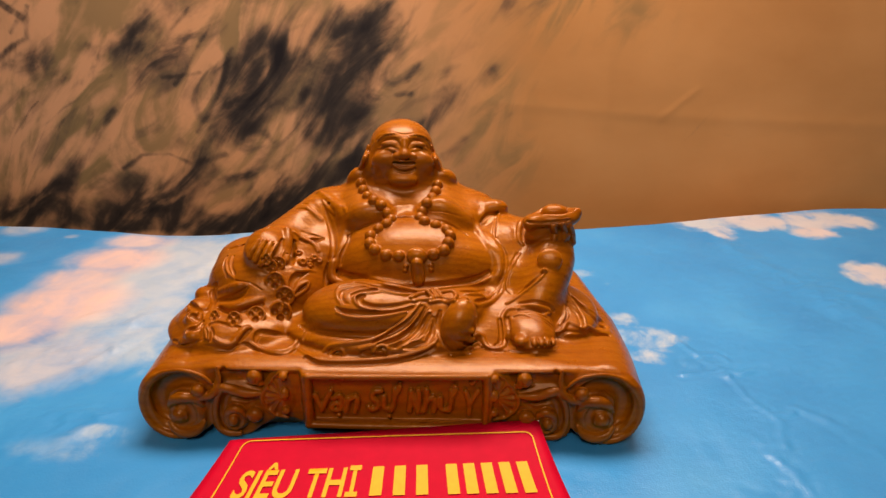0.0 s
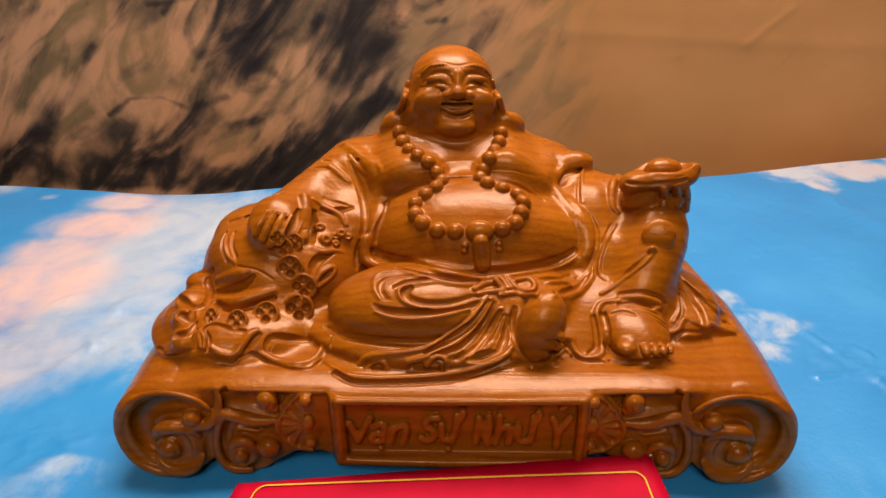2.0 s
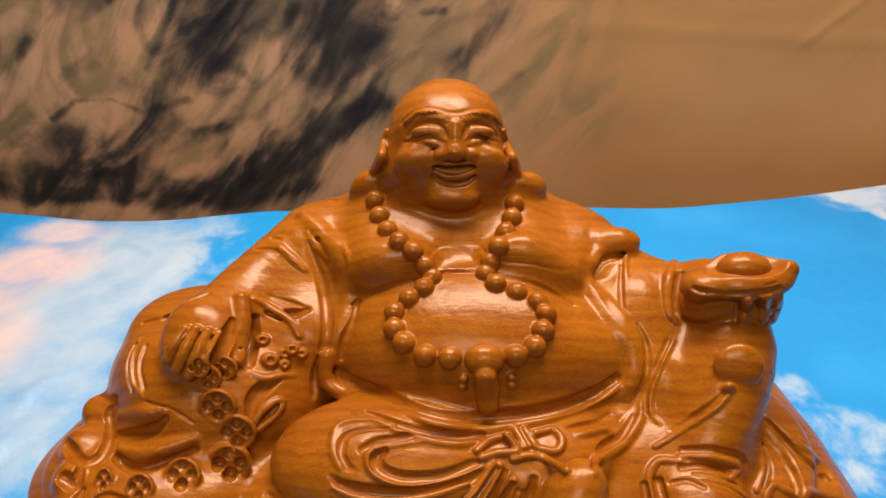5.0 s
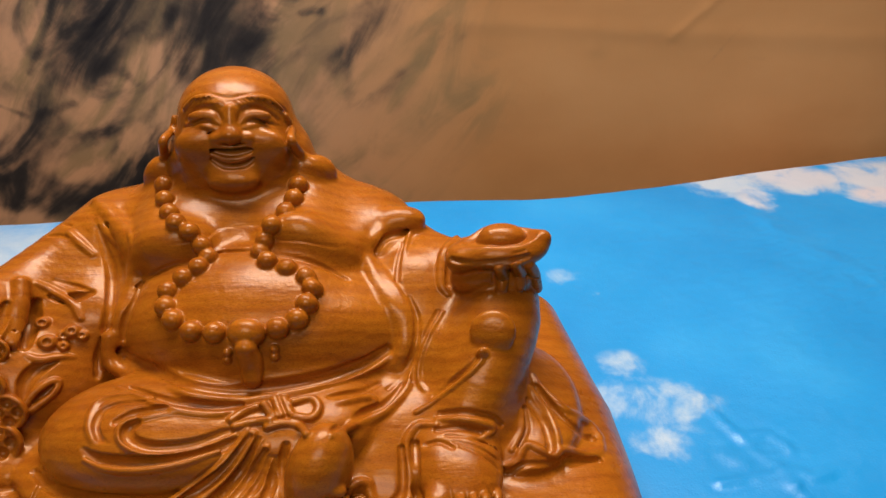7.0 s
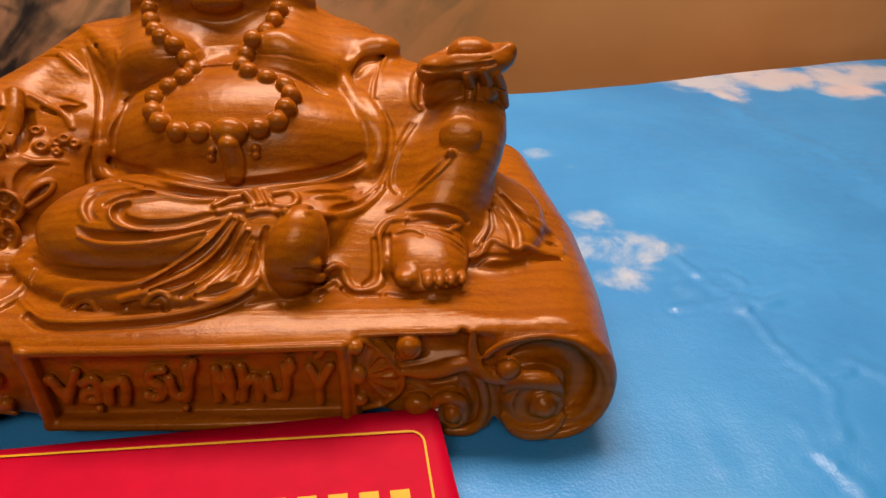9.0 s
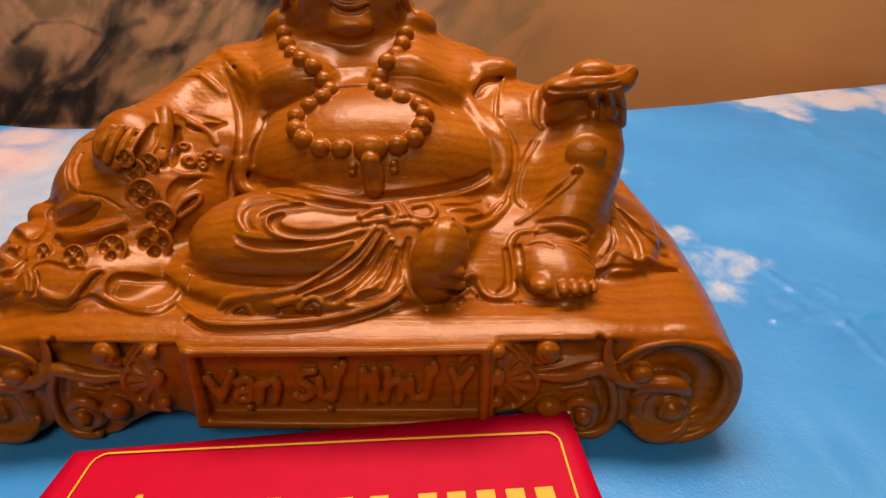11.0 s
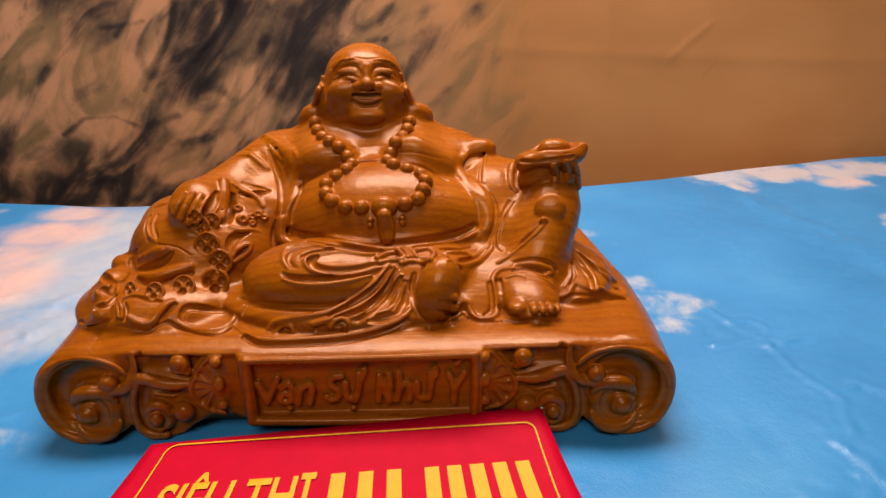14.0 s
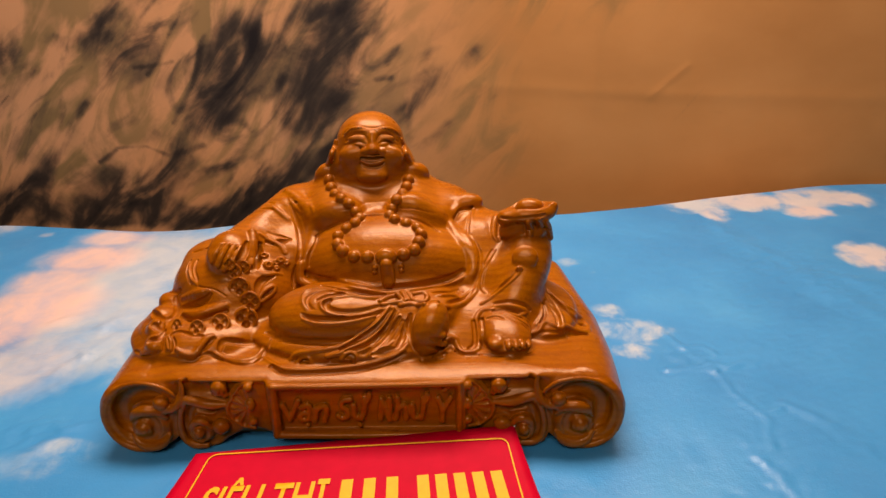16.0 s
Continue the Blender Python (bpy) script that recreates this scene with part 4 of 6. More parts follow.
tube([(77.8, 67.6, 76.9), (78.5, 60, 71.9), (78.2, 52.3, 66.5), (74.2, 48.2, 64.6)], 1.62, k=0.7, cut=True)
tube([(57.7, 47.8, 64.5), (61.1, 50.6, 65.2), (63.4, 47.8, 63.8)], 1.15, k=1.3)
# raised leg: knee patch, cord, hem and foot
blob((117.7, 100.7, 114.3), (10, 3.6, 9.6), (-30, 0, -8), k=1.2)
blob((113, 93.6, 107.2), (2.6, 1.8, 3.4), k=1)
tube([(112.5, 91.9, 105), (107.8, 88.6, 101), (101.2, 86.9, 95.2), (93.6, 85.8, 88.8), (84.2, 82.5, 84.1)], 1.26, k=0.8)
tube([(110.6, 92.4, 106.1), (105.7, 89.9, 101.4), (99.3, 89.1, 95.4), (91.6, 88.4, 88.9)], (0.81, 1.49, 1.49, 0.81), k=0.7, cut=True)
tube([(96.1, 122.2, 113), (89.9, 112.2, 105.6), (85.5, 104.5, 95.6), (85, 98.6, 89.4), (87.8, 93, 87.9)], (0.92, 1.26, 1.38, 1.38, 0.92), k=1)
tube([(94.1, 122.4, 113.7), (87.5, 111.5, 104.5), (83.2, 105, 95.2), (82.6, 98.4, 89.6)], 1.35, k=0.7, cut=True)
tube([(93.2, 77, 84.1), (103.3, 75.3, 86), (112.6, 74.8, 83.8), (116.1, 74.5, 80.2), (112.5, 69.6, 80.4)], (1.15, 1.84, 2.07, 1.95, 1.15), k=1.3)
tube([(94, 79.2, 86), (106, 76.8, 88.3), (116.6, 77, 85.1), (120.7, 77.1, 80.7)], 1.62, k=0.7, cut=True)
tube([(92.7, 72.1, 82.9), (102, 72.1, 84.1), (111.2, 71.6, 81.8)], 1.49, k=0.7, cut=True)
tube([(96.7, 68.3, 83.1), (107.2, 67.3, 82.3), (119.1, 66.8, 74.4)], 0.68, k=0.5, cut=True)
tube([(99.6, 65, 82.7), (109.1, 63.4, 81), (118.8, 61, 74.3)], 0.68, k=0.5, cut=True)
tube([(102.5, 62.6, 82.1), (111.1, 59.8, 79.6), (118.7, 56.7, 73.4)], 0.68, k=0.5, cut=True)
tube([(88.1, 66, 80.1), (94.1, 65.5, 82.1), (99.4, 62, 82.1)], 1.22, k=0.7, cut=True)
blob((93, 44.5, 71), (5.2, 6.5, 3.8), k=2.6)
blob((102.3, 39.8, 72), (2.9, 5.5, 3.045), k=0.6)
blob((107.3, 40.3, 72), (2.6, 5.5, 2.73), k=0.6)
blob((111.9, 41.9, 71.5), (2.5, 5.5, 2.625), k=0.6)
blob((116.8, 46, 69.3), (2.3, 5.5, 2.415), k=0.6)
tube([(97.4, 46.5, 76.5), (98.4, 42.7, 74.2), (100.1, 37.4, 69.3)], (0.55, 0.99, 1.21), k=0.4, cut=True)
tube([(104.1, 44.5, 75.8), (104.9, 40.9, 73.1), (105.6, 37.4, 69.3)], (0.55, 0.99, 1.21), k=0.4, cut=True)
tube([(108.9, 45, 75.1), (109.6, 41.6, 72.7), (110.1, 38.7, 69)], (0.55, 0.99, 1.21), k=0.4, cut=True)
tube([(113.2, 46.9, 74.3), (114.4, 44.3, 71.6), (115.2, 42.5, 67.8)], (0.55, 0.99, 1.21), k=0.4, cut=True)
tube([(84.7, 41.6, 63.7), (92.9, 39.3, 63.6), (105.5, 36.9, 66.5), (118.4, 45.8, 63.8), (121.8, 52, 63.7)], 1.62, k=0.7, cut=True)
# tail of the robe
tube([(121.8, 65.4, 67.6), (126.6, 66.1, 69.1), (129.5, 71.4, 71.8), (132.8, 72.8, 72.2), (137.6, 70.8, 70.8), (143, 70, 68.6), (146.6, 73.2, 68.7), (152.8, 77, 63.6), (160.2, 78.9, 60.1), (166.1, 83.9, 57.8), (167.5, 94.8, 57)], (1.15, 1.72, 1.84, 1.84, 1.84, 1.72, 1.84, 1.95, 2.07, 2.07, 1.38), k=1.3)
tube([(123.1, 62.6, 65.1), (129.7, 64.6, 68.7), (136.4, 65.1, 68.3), (144.8, 67.3, 65.7), (153.9, 73.3, 61.4), (164.2, 76.6, 58.7)], 1.76, k=0.7, cut=True)
tube([(137.6, 112.9, 80.5), (141.2, 105.2, 77.6), (151.4, 95.4, 72.6), (163.2, 101.2, 59.4), (167.5, 93.2, 56.9)], (1.15, 1.84, 2.07, 2.07, 1.61), k=1.3)
tube([(138.2, 105.1, 79.3), (145.4, 93.6, 74.5), (155, 87.5, 68.5), (163.3, 91, 59.2)], 2.29, k=0.7, cut=True)
tube([(135.4, 102.2, 80.7), (141.9, 92.4, 75.2), (144.9, 80.7, 72.2), (144.8, 72.2, 68.9)], 1.61, k=1.3)
tube([(134.1, 94.6, 79.6), (139.8, 86.8, 74.8), (141.7, 75.4, 72), (140.9, 71.3, 70.5)], 2.03, k=0.7, cut=True)
tube([(132.1, 89.8, 78.8), (131.9, 81.3, 75.2), (127.9, 72.8, 72.6)], 1.76, k=0.7, cut=True)
tube([(130.3, 87.4, 78.5), (129.4, 79.4, 74.7), (124.7, 70.9, 71.5)], 1.26, k=1.3)
# fingers below the ingot, wrist and cuff
tube([(120.9, 116.1, 137.8), (123, 120.9, 130.6), (122.5, 118, 125.5)], (2.42, 3.1, 2.53), k=0.6)
tube([(120.4, 118.6, 129.8), (124.6, 118.3, 130)], 0.44, k=0.4, cut=True)
tube([(127.8, 115.4, 140.2), (130.5, 121.9, 132), (130.9, 120.6, 125.7)], (2.42, 3.1, 2.53), k=0.6)
tube([(127.8, 118.9, 131.6), (132.4, 120.3, 130.7)], 0.44, k=0.4, cut=True)
tube([(134.4, 119.8, 137.1), (137.1, 125.6, 129.3), (140.1, 131.7, 117.9)], (2.42, 3.1, 2.53), k=0.6)
tube([(133.5, 120.6, 130.2), (139.1, 124.2, 127.8)], 0.44, k=0.4, cut=True)
tube([(118.5, 119.9, 134.2), (119, 119.5, 129.8), (118.8, 117.1, 125.5)], 0.99, k=0.4, cut=True)
tube([(126.5, 121.6, 133.1), (126.6, 119.8, 129.6), (126.6, 117.8, 125)], 0.99, k=0.4, cut=True)
tube([(133.4, 123.1, 132.1), (133.5, 121.3, 128.5), (134.5, 122.3, 121.9)], 0.99, k=0.4, cut=True)
tube([(100.3, 122.3, 143.5), (106.6, 118.4, 142.3), (113.1, 116.1, 140.7), (124, 115, 141.6), (133.6, 117.4, 142.6)], 1.49, k=0.5, cut=True)
tube([(103.4, 164.9, 134.4), (98.2, 150.9, 135), (95.9, 141.9, 129.7), (95.8, 134.7, 124.2), (98.5, 130.9, 119.9)], (1.61, 2.3, 2.53, 2.3, 1.61), k=1.2)
tube([(103.3, 151.3, 136.1), (100, 142.9, 130.6), (99.3, 135, 124)], 2.16, k=0.7, cut=True)
tube([(127.4, 116.6, 144.8), (132.4, 118.6, 144.9)], 0.68, k=0.4, cut=True)
# resting hand and fingers
tube([(-111.9, 103.7, 128.4), (-115.5, 98.7, 123.3), (-118.6, 94.9, 117.7)], (2.3, 2.76, 2.3), k=1)
tube([(-107.3, 103.9, 128.3), (-110.6, 96.6, 122.4), (-113.8, 91.9, 115.5)], (2.3, 2.76, 2.3), k=1)
tube([(-102.7, 103.8, 127.2), (-105.3, 95.5, 121.2), (-109.2, 91.1, 112.2)], (2.3, 2.76, 2.3), k=1)
tube([(-98.3, 104.6, 125.5), (-100.8, 96.7, 120.3), (-104.1, 92, 113.3)], (2.3, 2.76, 2.3), k=1)
tube([(-109.3, 101.5, 127.4), (-112.7, 96.2, 122.7), (-116.4, 92.6, 115.9)], 0.88, k=0.4, cut=True)
tube([(-104.7, 102.1, 127), (-107.6, 94.9, 121.3), (-111.7, 90.9, 113)], 0.88, k=0.4, cut=True)
tube([(-100.1, 102.1, 125.5), (-102.7, 94.9, 120.1), (-106.8, 90.9, 111.2)], 0.88, k=0.4, cut=True)
tube([(-95.1, 115.4, 127.2), (-95.4, 106.1, 123), (-98.1, 98, 118.4), (-101.9, 93.5, 114)], (2.16, 4.05, 4.32, 2.97), k=0.7, cut=True)
tube([(-94.5, 128.4, 133.1), (-93.1, 119.6, 124.8), (-92.9, 111.8, 115.9), (-92.4, 104.8, 110.7)], (3.45, 4.14, 3.91, 3.45), k=2)
tube([(-92.3, 103.5, 117.5), (-91.7, 107, 116.3), (-90.1, 108.1, 114.2)], 0.55, k=0.4, cut=True)
tube([(-89.1, 126.2, 123.3), (-90.1, 118.4, 114.7), (-88.3, 105.3, 109.1)], (2.16, 4.05, 2.7), k=0.7, cut=True)
tube([(-84.3, 130.5, 124.3), (-75.4, 129.5, 123.4), (-66.8, 132.5, 125.2)], (1.89, 3.78, 1.89), k=0.9, cut=True)
tube([(-84.4, 137.4, 130.3), (-76.3, 136.3, 127.7), (-67.2, 133.4, 126)], (0.81, 1.62, 0.81), k=0.7, cut=True)
tube([(-90.4, 132.6, 130.9), (-83.9, 132.9, 125.7), (-73.8, 127.3, 121), (-69.1, 121.4, 114.3)], (1.15, 1.84, 2.07, 1.38), k=1.3)
# sack and folds beside it
tube([(-151.7, 137.8, 109.3), (-140.6, 136.1, 113.7), (-133.6, 140.1, 112.6), (-130.7, 145, 115.5)], (1.35, 2.29, 2.29, 1.08), k=0.7, cut=True)
tube([(-146.6, 123.5, 109.3), (-145.5, 109.2, 105.9), (-141.5, 98, 102), (-134, 91.4, 100.5)], (0.92, 1.61, 1.61, 0.92), k=1.3)
tube([(-147.6, 120, 108.4), (-147.8, 107.5, 103.9), (-142.3, 95.5, 100.2)], 1.62, k=0.7, cut=True)
tube([(-139.6, 115.9, 111), (-138.7, 103.7, 107), (-133.5, 93.5, 103.2)], 1.49, k=0.7, cut=True)
tube([(-120.6, 119, 137.5), (-115, 121.6, 135.5), (-108.5, 127.2, 136.8)], 0.94, k=0.7, cut=True)
blob((-166.8, 104.7, 79.1), (9, 10, 7), k=4)
blob((-169.5, 84.3, 78.4), (8, 10, 6), k=4)
blob((-165.4, 65.9, 76.8), (8, 10, 6), k=4)
blob((-161.6, 49.1, 70.9), (8, 10, 7), k=4)
tube([(-157.9, 101.6, 89.4), (-160.3, 97.1, 84.3), (-155.9, 84.1, 82.8), (-155.8, 73.2, 82), (-163.2, 70, 82.4), (-175.3, 81, 82), (-179.6, 82.9, 84.6)], (1.54, 2.82, 3.33, 3.59, 3.33, 2.82, 1.8), k=0.6, cut=True)
tube([(-168.7, 109.6, 85.3), (-156.7, 100.5, 90), (-147.8, 104.4, 89.6)], (1.28, 2.56, 1.28), k=0.6, cut=True)
tube([(-151.6, 84.4, 84.1), (-137.2, 80.8, 87.7), (-125.4, 80, 91.6), (-120, 82.1, 95.8)], (2.05, 3.33, 3.33, 1.8), k=0.6, cut=True)
tube([(-145.9, 72.5, 88.8), (-143.7, 71.3, 83), (-130.2, 66.1, 82.6), (-118.8, 70, 83.3), (-107.1, 74.6, 85.1)], (2.31, 3.33, 3.59, 3.33, 1.8), k=0.6, cut=True)
tube([(-170.9, 60.7, 85.7), (-167.1, 60.7, 81.8), (-161, 58.6, 80.1), (-161.1, 65.3, 82.1)], (1.8, 3.08, 3.33, 1.8), k=0.6, cut=True)
tube([(-170.7, 45.5, 79.4), (-166.2, 46.6, 76.3), (-158.9, 48.1, 77.8), (-156.4, 55.9, 78.9)], (1.8, 3.08, 3.08, 1.8), k=0.6, cut=True)
tube([(-152.2, 40.4, 71.3), (-152.7, 45.2, 75.3), (-153.5, 50.7, 77.7)], (1.54, 2.56, 1.28), k=0.6, cut=True)
tube([(-142.2, 38.3, 71.6), (-142.2, 43.1, 75.5), (-147.8, 49.9, 78.1), (-140.8, 52.9, 79.8), (-129.4, 50.4, 78.8), (-119, 49.7, 77.5)], (1.54, 2.56, 2.05, 1.8, 2.05, 1.28), k=0.6, cut=True)
tube([(-117.7, 39.2, 70.2), (-114.4, 44.8, 74.1), (-111, 49.3, 75.6)], (1.8, 3.08, 1.8), k=0.6, cut=True)
tube([(-106.1, 42.9, 67.9), (-105.5, 46.6, 71.6), (-102.8, 49.9, 73.1), (-94.6, 53.8, 69.7), (-85.2, 58.4, 66.2)], (1.54, 2.56, 2.82, 2.82, 1.54), k=0.6, cut=True)
tube([(-172.3, 51.1, 64.7), (-158.1, 38.8, 67.1), (-140.5, 35.4, 68.1), (-124.4, 33.9, 65.3), (-119.8, 36.7, 67.3), (-113.7, 39.6, 68.2), (-105.4, 38.9, 64.5), (-91.7, 32.3, 63.4), (-80.3, 32.7, 63.5), (-75.2, 41.2, 63.6), (-70.6, 47.8, 70.1), (-68.9, 54.6, 73.8)], (1.03, 1.28, 1.4, 1.54, 1.54, 1.54, 1.54, 1.66, 1.66, 1.54, 1.4, 1.03), k=0.6, cut=True)
tube([(-151.5, 92.2, 88.2), (-130.5, 85.3, 95.7), (-123.1, 84.8, 98)], (1.61, 2.99, 1.84), k=2.5)
tube([(-144.4, 75.8, 83.5), (-128.9, 72.1, 84), (-116.3, 75.2, 86.6), (-107.4, 77.7, 88.8)], (1.84, 3.45, 3.22, 1.61), k=2.5)
tube([(-147.5, 40, 72.2), (-150.3, 45.1, 75.4), (-150.3, 48.8, 77), (-145.9, 44.7, 75.6), (-144.8, 39.4, 71.9)], (1.15, 1.84, 2.07, 1.84, 1.15), k=1.4)
tube([(-139.2, 39.3, 72.7), (-130.7, 36.8, 70), (-123, 37.7, 69.1), (-118.9, 42.1, 72.9), (-115.3, 48.5, 76.1), (-112.6, 51.1, 76.6)], (1.15, 2.07, 2.3, 2.07, 1.84, 1.15), k=2)
tube([(-108.1, 41.4, 67.1), (-99.8, 39, 63.6), (-87.2, 36.3, 63.3), (-80.1, 41.8, 63.3), (-76.5, 50.9, 65.3)], (1.15, 2.07, 2.3, 2.07, 1.15), k=2)
# strings of coins, and a small toad of pierced lumps
coin((-145.1, 59.7, 81.3), 5.2, -40)
coin((-124.7, 56.3, 80.7), 6.4, -40)
coin((-109.5, 64.5, 80.2), 7.6, -40)
coin((-92.7, 74.3, 78.8), 9, -20)
coin((-90.2, 82.2, 89.2), 8.2, -20)
coin((-97.7, 86.5, 99.9), 8, -20)
coin((-102.4, 93.4, 109.9), 6, -20)
coin((-96.4, 99, 111), 5.4, -20)
coin((-104.7, 92.8, 116.3), 4.6, -20)
blob((-85.3, 118.6, 113.4), (3.6, 3.6, 3.6), k=0.8)
blob((-84.1, 116.1, 115.4), (1.62, 1.62, 1.62), k=0.4, cut=True)
blob((-80.4, 109.4, 107.5), (4.2, 4.2, 4.2), k=0.8)
blob((-78.9, 106.5, 109.8), (1.89, 1.89, 1.89), k=0.4, cut=True)
blob((-75, 114.3, 108.1), (3, 3, 3), k=0.8)
blob((-74.1, 112.2, 109.8), (1.35, 1.35, 1.35), k=0.4, cut=True)
blob((-71.9, 116.3, 109.3), (3.6, 3.6, 3.6), k=0.8)
blob((-70.8, 113.8, 111.3), (1.62, 1.62, 1.62), k=0.4, cut=True)
blob((-67.8, 116.2, 106.5), (2.8, 2.8, 2.8), k=0.8)
blob((-67, 114.3, 108.1), (1.26, 1.26, 1.26), k=0.4, cut=True)
blob((-74.4, 110.2, 104.5), (2.6, 2.6, 2.6), k=0.8)
blob((-73.6, 108.4, 106), (1.17, 1.17, 1.17), k=0.4, cut=True)
tube([(-85.5, 86.3, 93), (-84.5, 92.3, 99), (-79.8, 99.1, 101.9), (-73.8, 106.7, 102.1)], (1.89, 3.51, 3.24, 1.62), k=0.7, cut=True)
tube([(-85.1, 84.7, 89.3), (-81.6, 89.3, 93.6), (-76.9, 94.8, 95.3), (-74.1, 96.7, 94.2), (-74.8, 93.4, 91.6), (-79.1, 88.5, 89.1), (-83.6, 84.8, 87.3), (-85.1, 84.7, 89.3)], 1.72, k=0.8)
tube([(-81.6, 87.6, 90.6), (-78.3, 90.9, 92.2), (-75.6, 94.1, 93.6)], (1.08, 1.76, 1.08), k=0.4, cut=True)
tube([(-86.7, 101.5, 105.7), (-81, 101.3, 103.3), (-75.2, 105.4, 101.9), (-70.8, 108.1, 99.6)], (0.92, 1.84, 1.61, 0.92), k=1.3)
tube([(-131.9, 88.8, 99.6), (-117.8, 84.6, 99.3), (-107.9, 80.7, 94.9)], 0.68, k=0.4, cut=True)
# chest, and the crease over the belly
blob((-29.2, 145.6, 135.6), (19, 9, 12), (0, -12, 0), k=8)
blob((34.9, 146.9, 138.1), (21, 9, 13), (0, 12, 0), k=8)
tube([(-46.4, 136.4, 121.7), (-38.2, 135.4, 126.8), (-26.8, 134.3, 132.3), (-15.7, 135, 134.4), (-4.1, 140.4, 135.4), (9, 138.2, 137.3), (20.8, 134.3, 137.2), (32.3, 132.9, 135.4), (44.7, 133.4, 132.9), (53.1, 131.5, 129.9)], (0.8, 1.1, 1.2, 1, 0.9, 0.9, 1, 1.2, 1.1, 0.8), k=1.5, cut=True)
# rosary: two strands, a ring on the belly, a pendant
blob((-38.4, 175.7, 155.1), (4.6, 4.6, 4.6), k=0.8)
blob((-35.5, 165.8, 151.4), (4.6, 4.6, 4.6), k=0.8)
blob((-30.7, 155.1, 149.5), (4.6, 4.6, 4.6), k=0.8)
blob((-24.5, 144.7, 149.5), (4.6, 4.6, 4.6), k=0.8)
blob((-17.9, 141.2, 146.5), (4.6, 4.6, 4.6), k=0.8)
blob((-12.9, 138.9, 140.5), (4.6, 4.6, 4.6), k=0.8)
blob((-9.9, 135.6, 135.9), (4.6, 4.6, 4.6), k=0.8)
blob((-13.1, 129.6, 134.1), (4.6, 4.6, 4.6), k=0.8)
blob((-19.5, 125.3, 131), (4.6, 4.6, 4.6), k=0.8)
blob((-25.5, 119.8, 127.2), (4.6, 4.6, 4.6), k=0.8)
blob((-25.1, 112.7, 123), (4.9, 4.9, 4.9), k=0.8)
blob((-20.7, 106.6, 119.9), (4.9, 4.9, 4.9), k=0.8)
blob((-11.6, 100.6, 117.6), (4.9, 4.9, 4.9), k=0.8)
blob((-1.1, 98.5, 118), (4.9, 4.9, 4.9), k=0.8)
blob((26.1, 98.9, 119.3), (4.9, 4.9, 4.9), k=0.8)
blob((34.1, 103.2, 121.2), (4.9, 4.9, 4.9), k=0.8)
blob((37.8, 109.4, 125.7), (4.9, 4.9, 4.9), k=0.8)
blob((39.5, 117.2, 129.8), (4.6, 4.6, 4.6), k=0.8)
blob((36.4, 122.4, 132.3), (4.6, 4.6, 4.6), k=0.8)
blob((27.2, 126.7, 134), (4.6, 4.6, 4.6), k=0.8)
blob((18.3, 129.5, 136.6), (4.6, 4.6, 4.6), k=0.8)
blob((14, 136.5, 137.5), (4.6, 4.6, 4.6), k=0.8)
blob((16, 140.3, 141.6), (4.6, 4.6, 4.6), k=0.8)
blob((19.4, 142.8, 148.3), (4.6, 4.6, 4.6), k=0.8)
blob((23.2, 157.7, 147.6), (4.6, 4.6, 4.6), k=0.8)
blob((26.2, 165.6, 150.8), (4.6, 4.6, 4.6), k=0.8)
blob((27.6, 173.7, 154.4), (4.6, 4.6, 4.6), k=0.8)
blob((13.2, 96.7, 118.6), (8.2, 6.5, 6.8), k=0.8)
tube([(13.6, 90.6, 114.8), (14.4, 91.3, 106.6), (14.8, 87.6, 100.4)], (4.6, 5.2, 4.2), k=1)
blob((4.7, 93.2, 111), (2, 2, 2), k=0.8)
blob((4.3, 92.1, 107.9), (2, 2, 2), k=0.8)
blob((24.6, 94.2, 111.5), (2, 2, 2), k=0.8)
blob((24.5, 92.7, 108.6), (2, 2, 2), k=0.8)
# head: brows, closed smiling eyes, nose, mouth, cheeks, ears
blob((-18, 173.1, 174.8), (9.5, 5.5, 8), k=7)
blob((14.6, 176.4, 173.2), (9.5, 5.5, 8), k=7)
blob((-1.1, 166.5, 160), (11, 5, 5), k=6)
tube([(-24.7, 185, 190.3), (-19.7, 184.4, 195.1), (-12.8, 182.7, 197.8), (-5.7, 180.5, 197.3), (0.1, 180.2, 196.6), (6.2, 183.1, 196.6), (12.4, 188.2, 195.7), (18.1, 192.1, 191), (22.1, 197.1, 184)], 0.74, k=0.7, cut=True)
tube([(-22, 182.8, 191.1), (-16.9, 182.1, 194.5), (-10.9, 180.5, 195.8), (-4.1, 178, 194.7)], (1.61, 2.3, 2.3, 1.84), k=1.4)
tube([(20, 192.3, 186.2), (15.7, 189, 191.6), (10.5, 184.7, 194.2), (4.2, 180, 194)], (1.61, 2.3, 2.3, 1.84), k=1.4)
tube([(-22.8, 181.1, 190.1), (-19.9, 180.5, 192.7), (-16.5, 180.6, 195.6)], 0.66, k=0.4, cut=True)
tube([(21.5, 193.2, 184.8), (19.2, 189.8, 188.5), (16.3, 187.8, 192.2)], 0.66, k=0.4, cut=True)
tube([(-19.9, 178.9, 191.2), (-17.2, 179.1, 193.6), (-14, 179.9, 196)], 0.66, k=0.4, cut=True)
tube([(19.3, 188.7, 186.9), (17, 186.5, 190.1), (14.1, 185.6, 193.3)], 0.66, k=0.4, cut=True)
tube([(-17.2, 177.5, 192.1), (-14.5, 178.1, 194.3), (-11.4, 179.2, 196.5)], 0.66, k=0.4, cut=True)
tube([(17.1, 185.3, 188.5), (14.7, 184.4, 191.3), (11.8, 183.9, 194.2)], 0.66, k=0.4, cut=True)
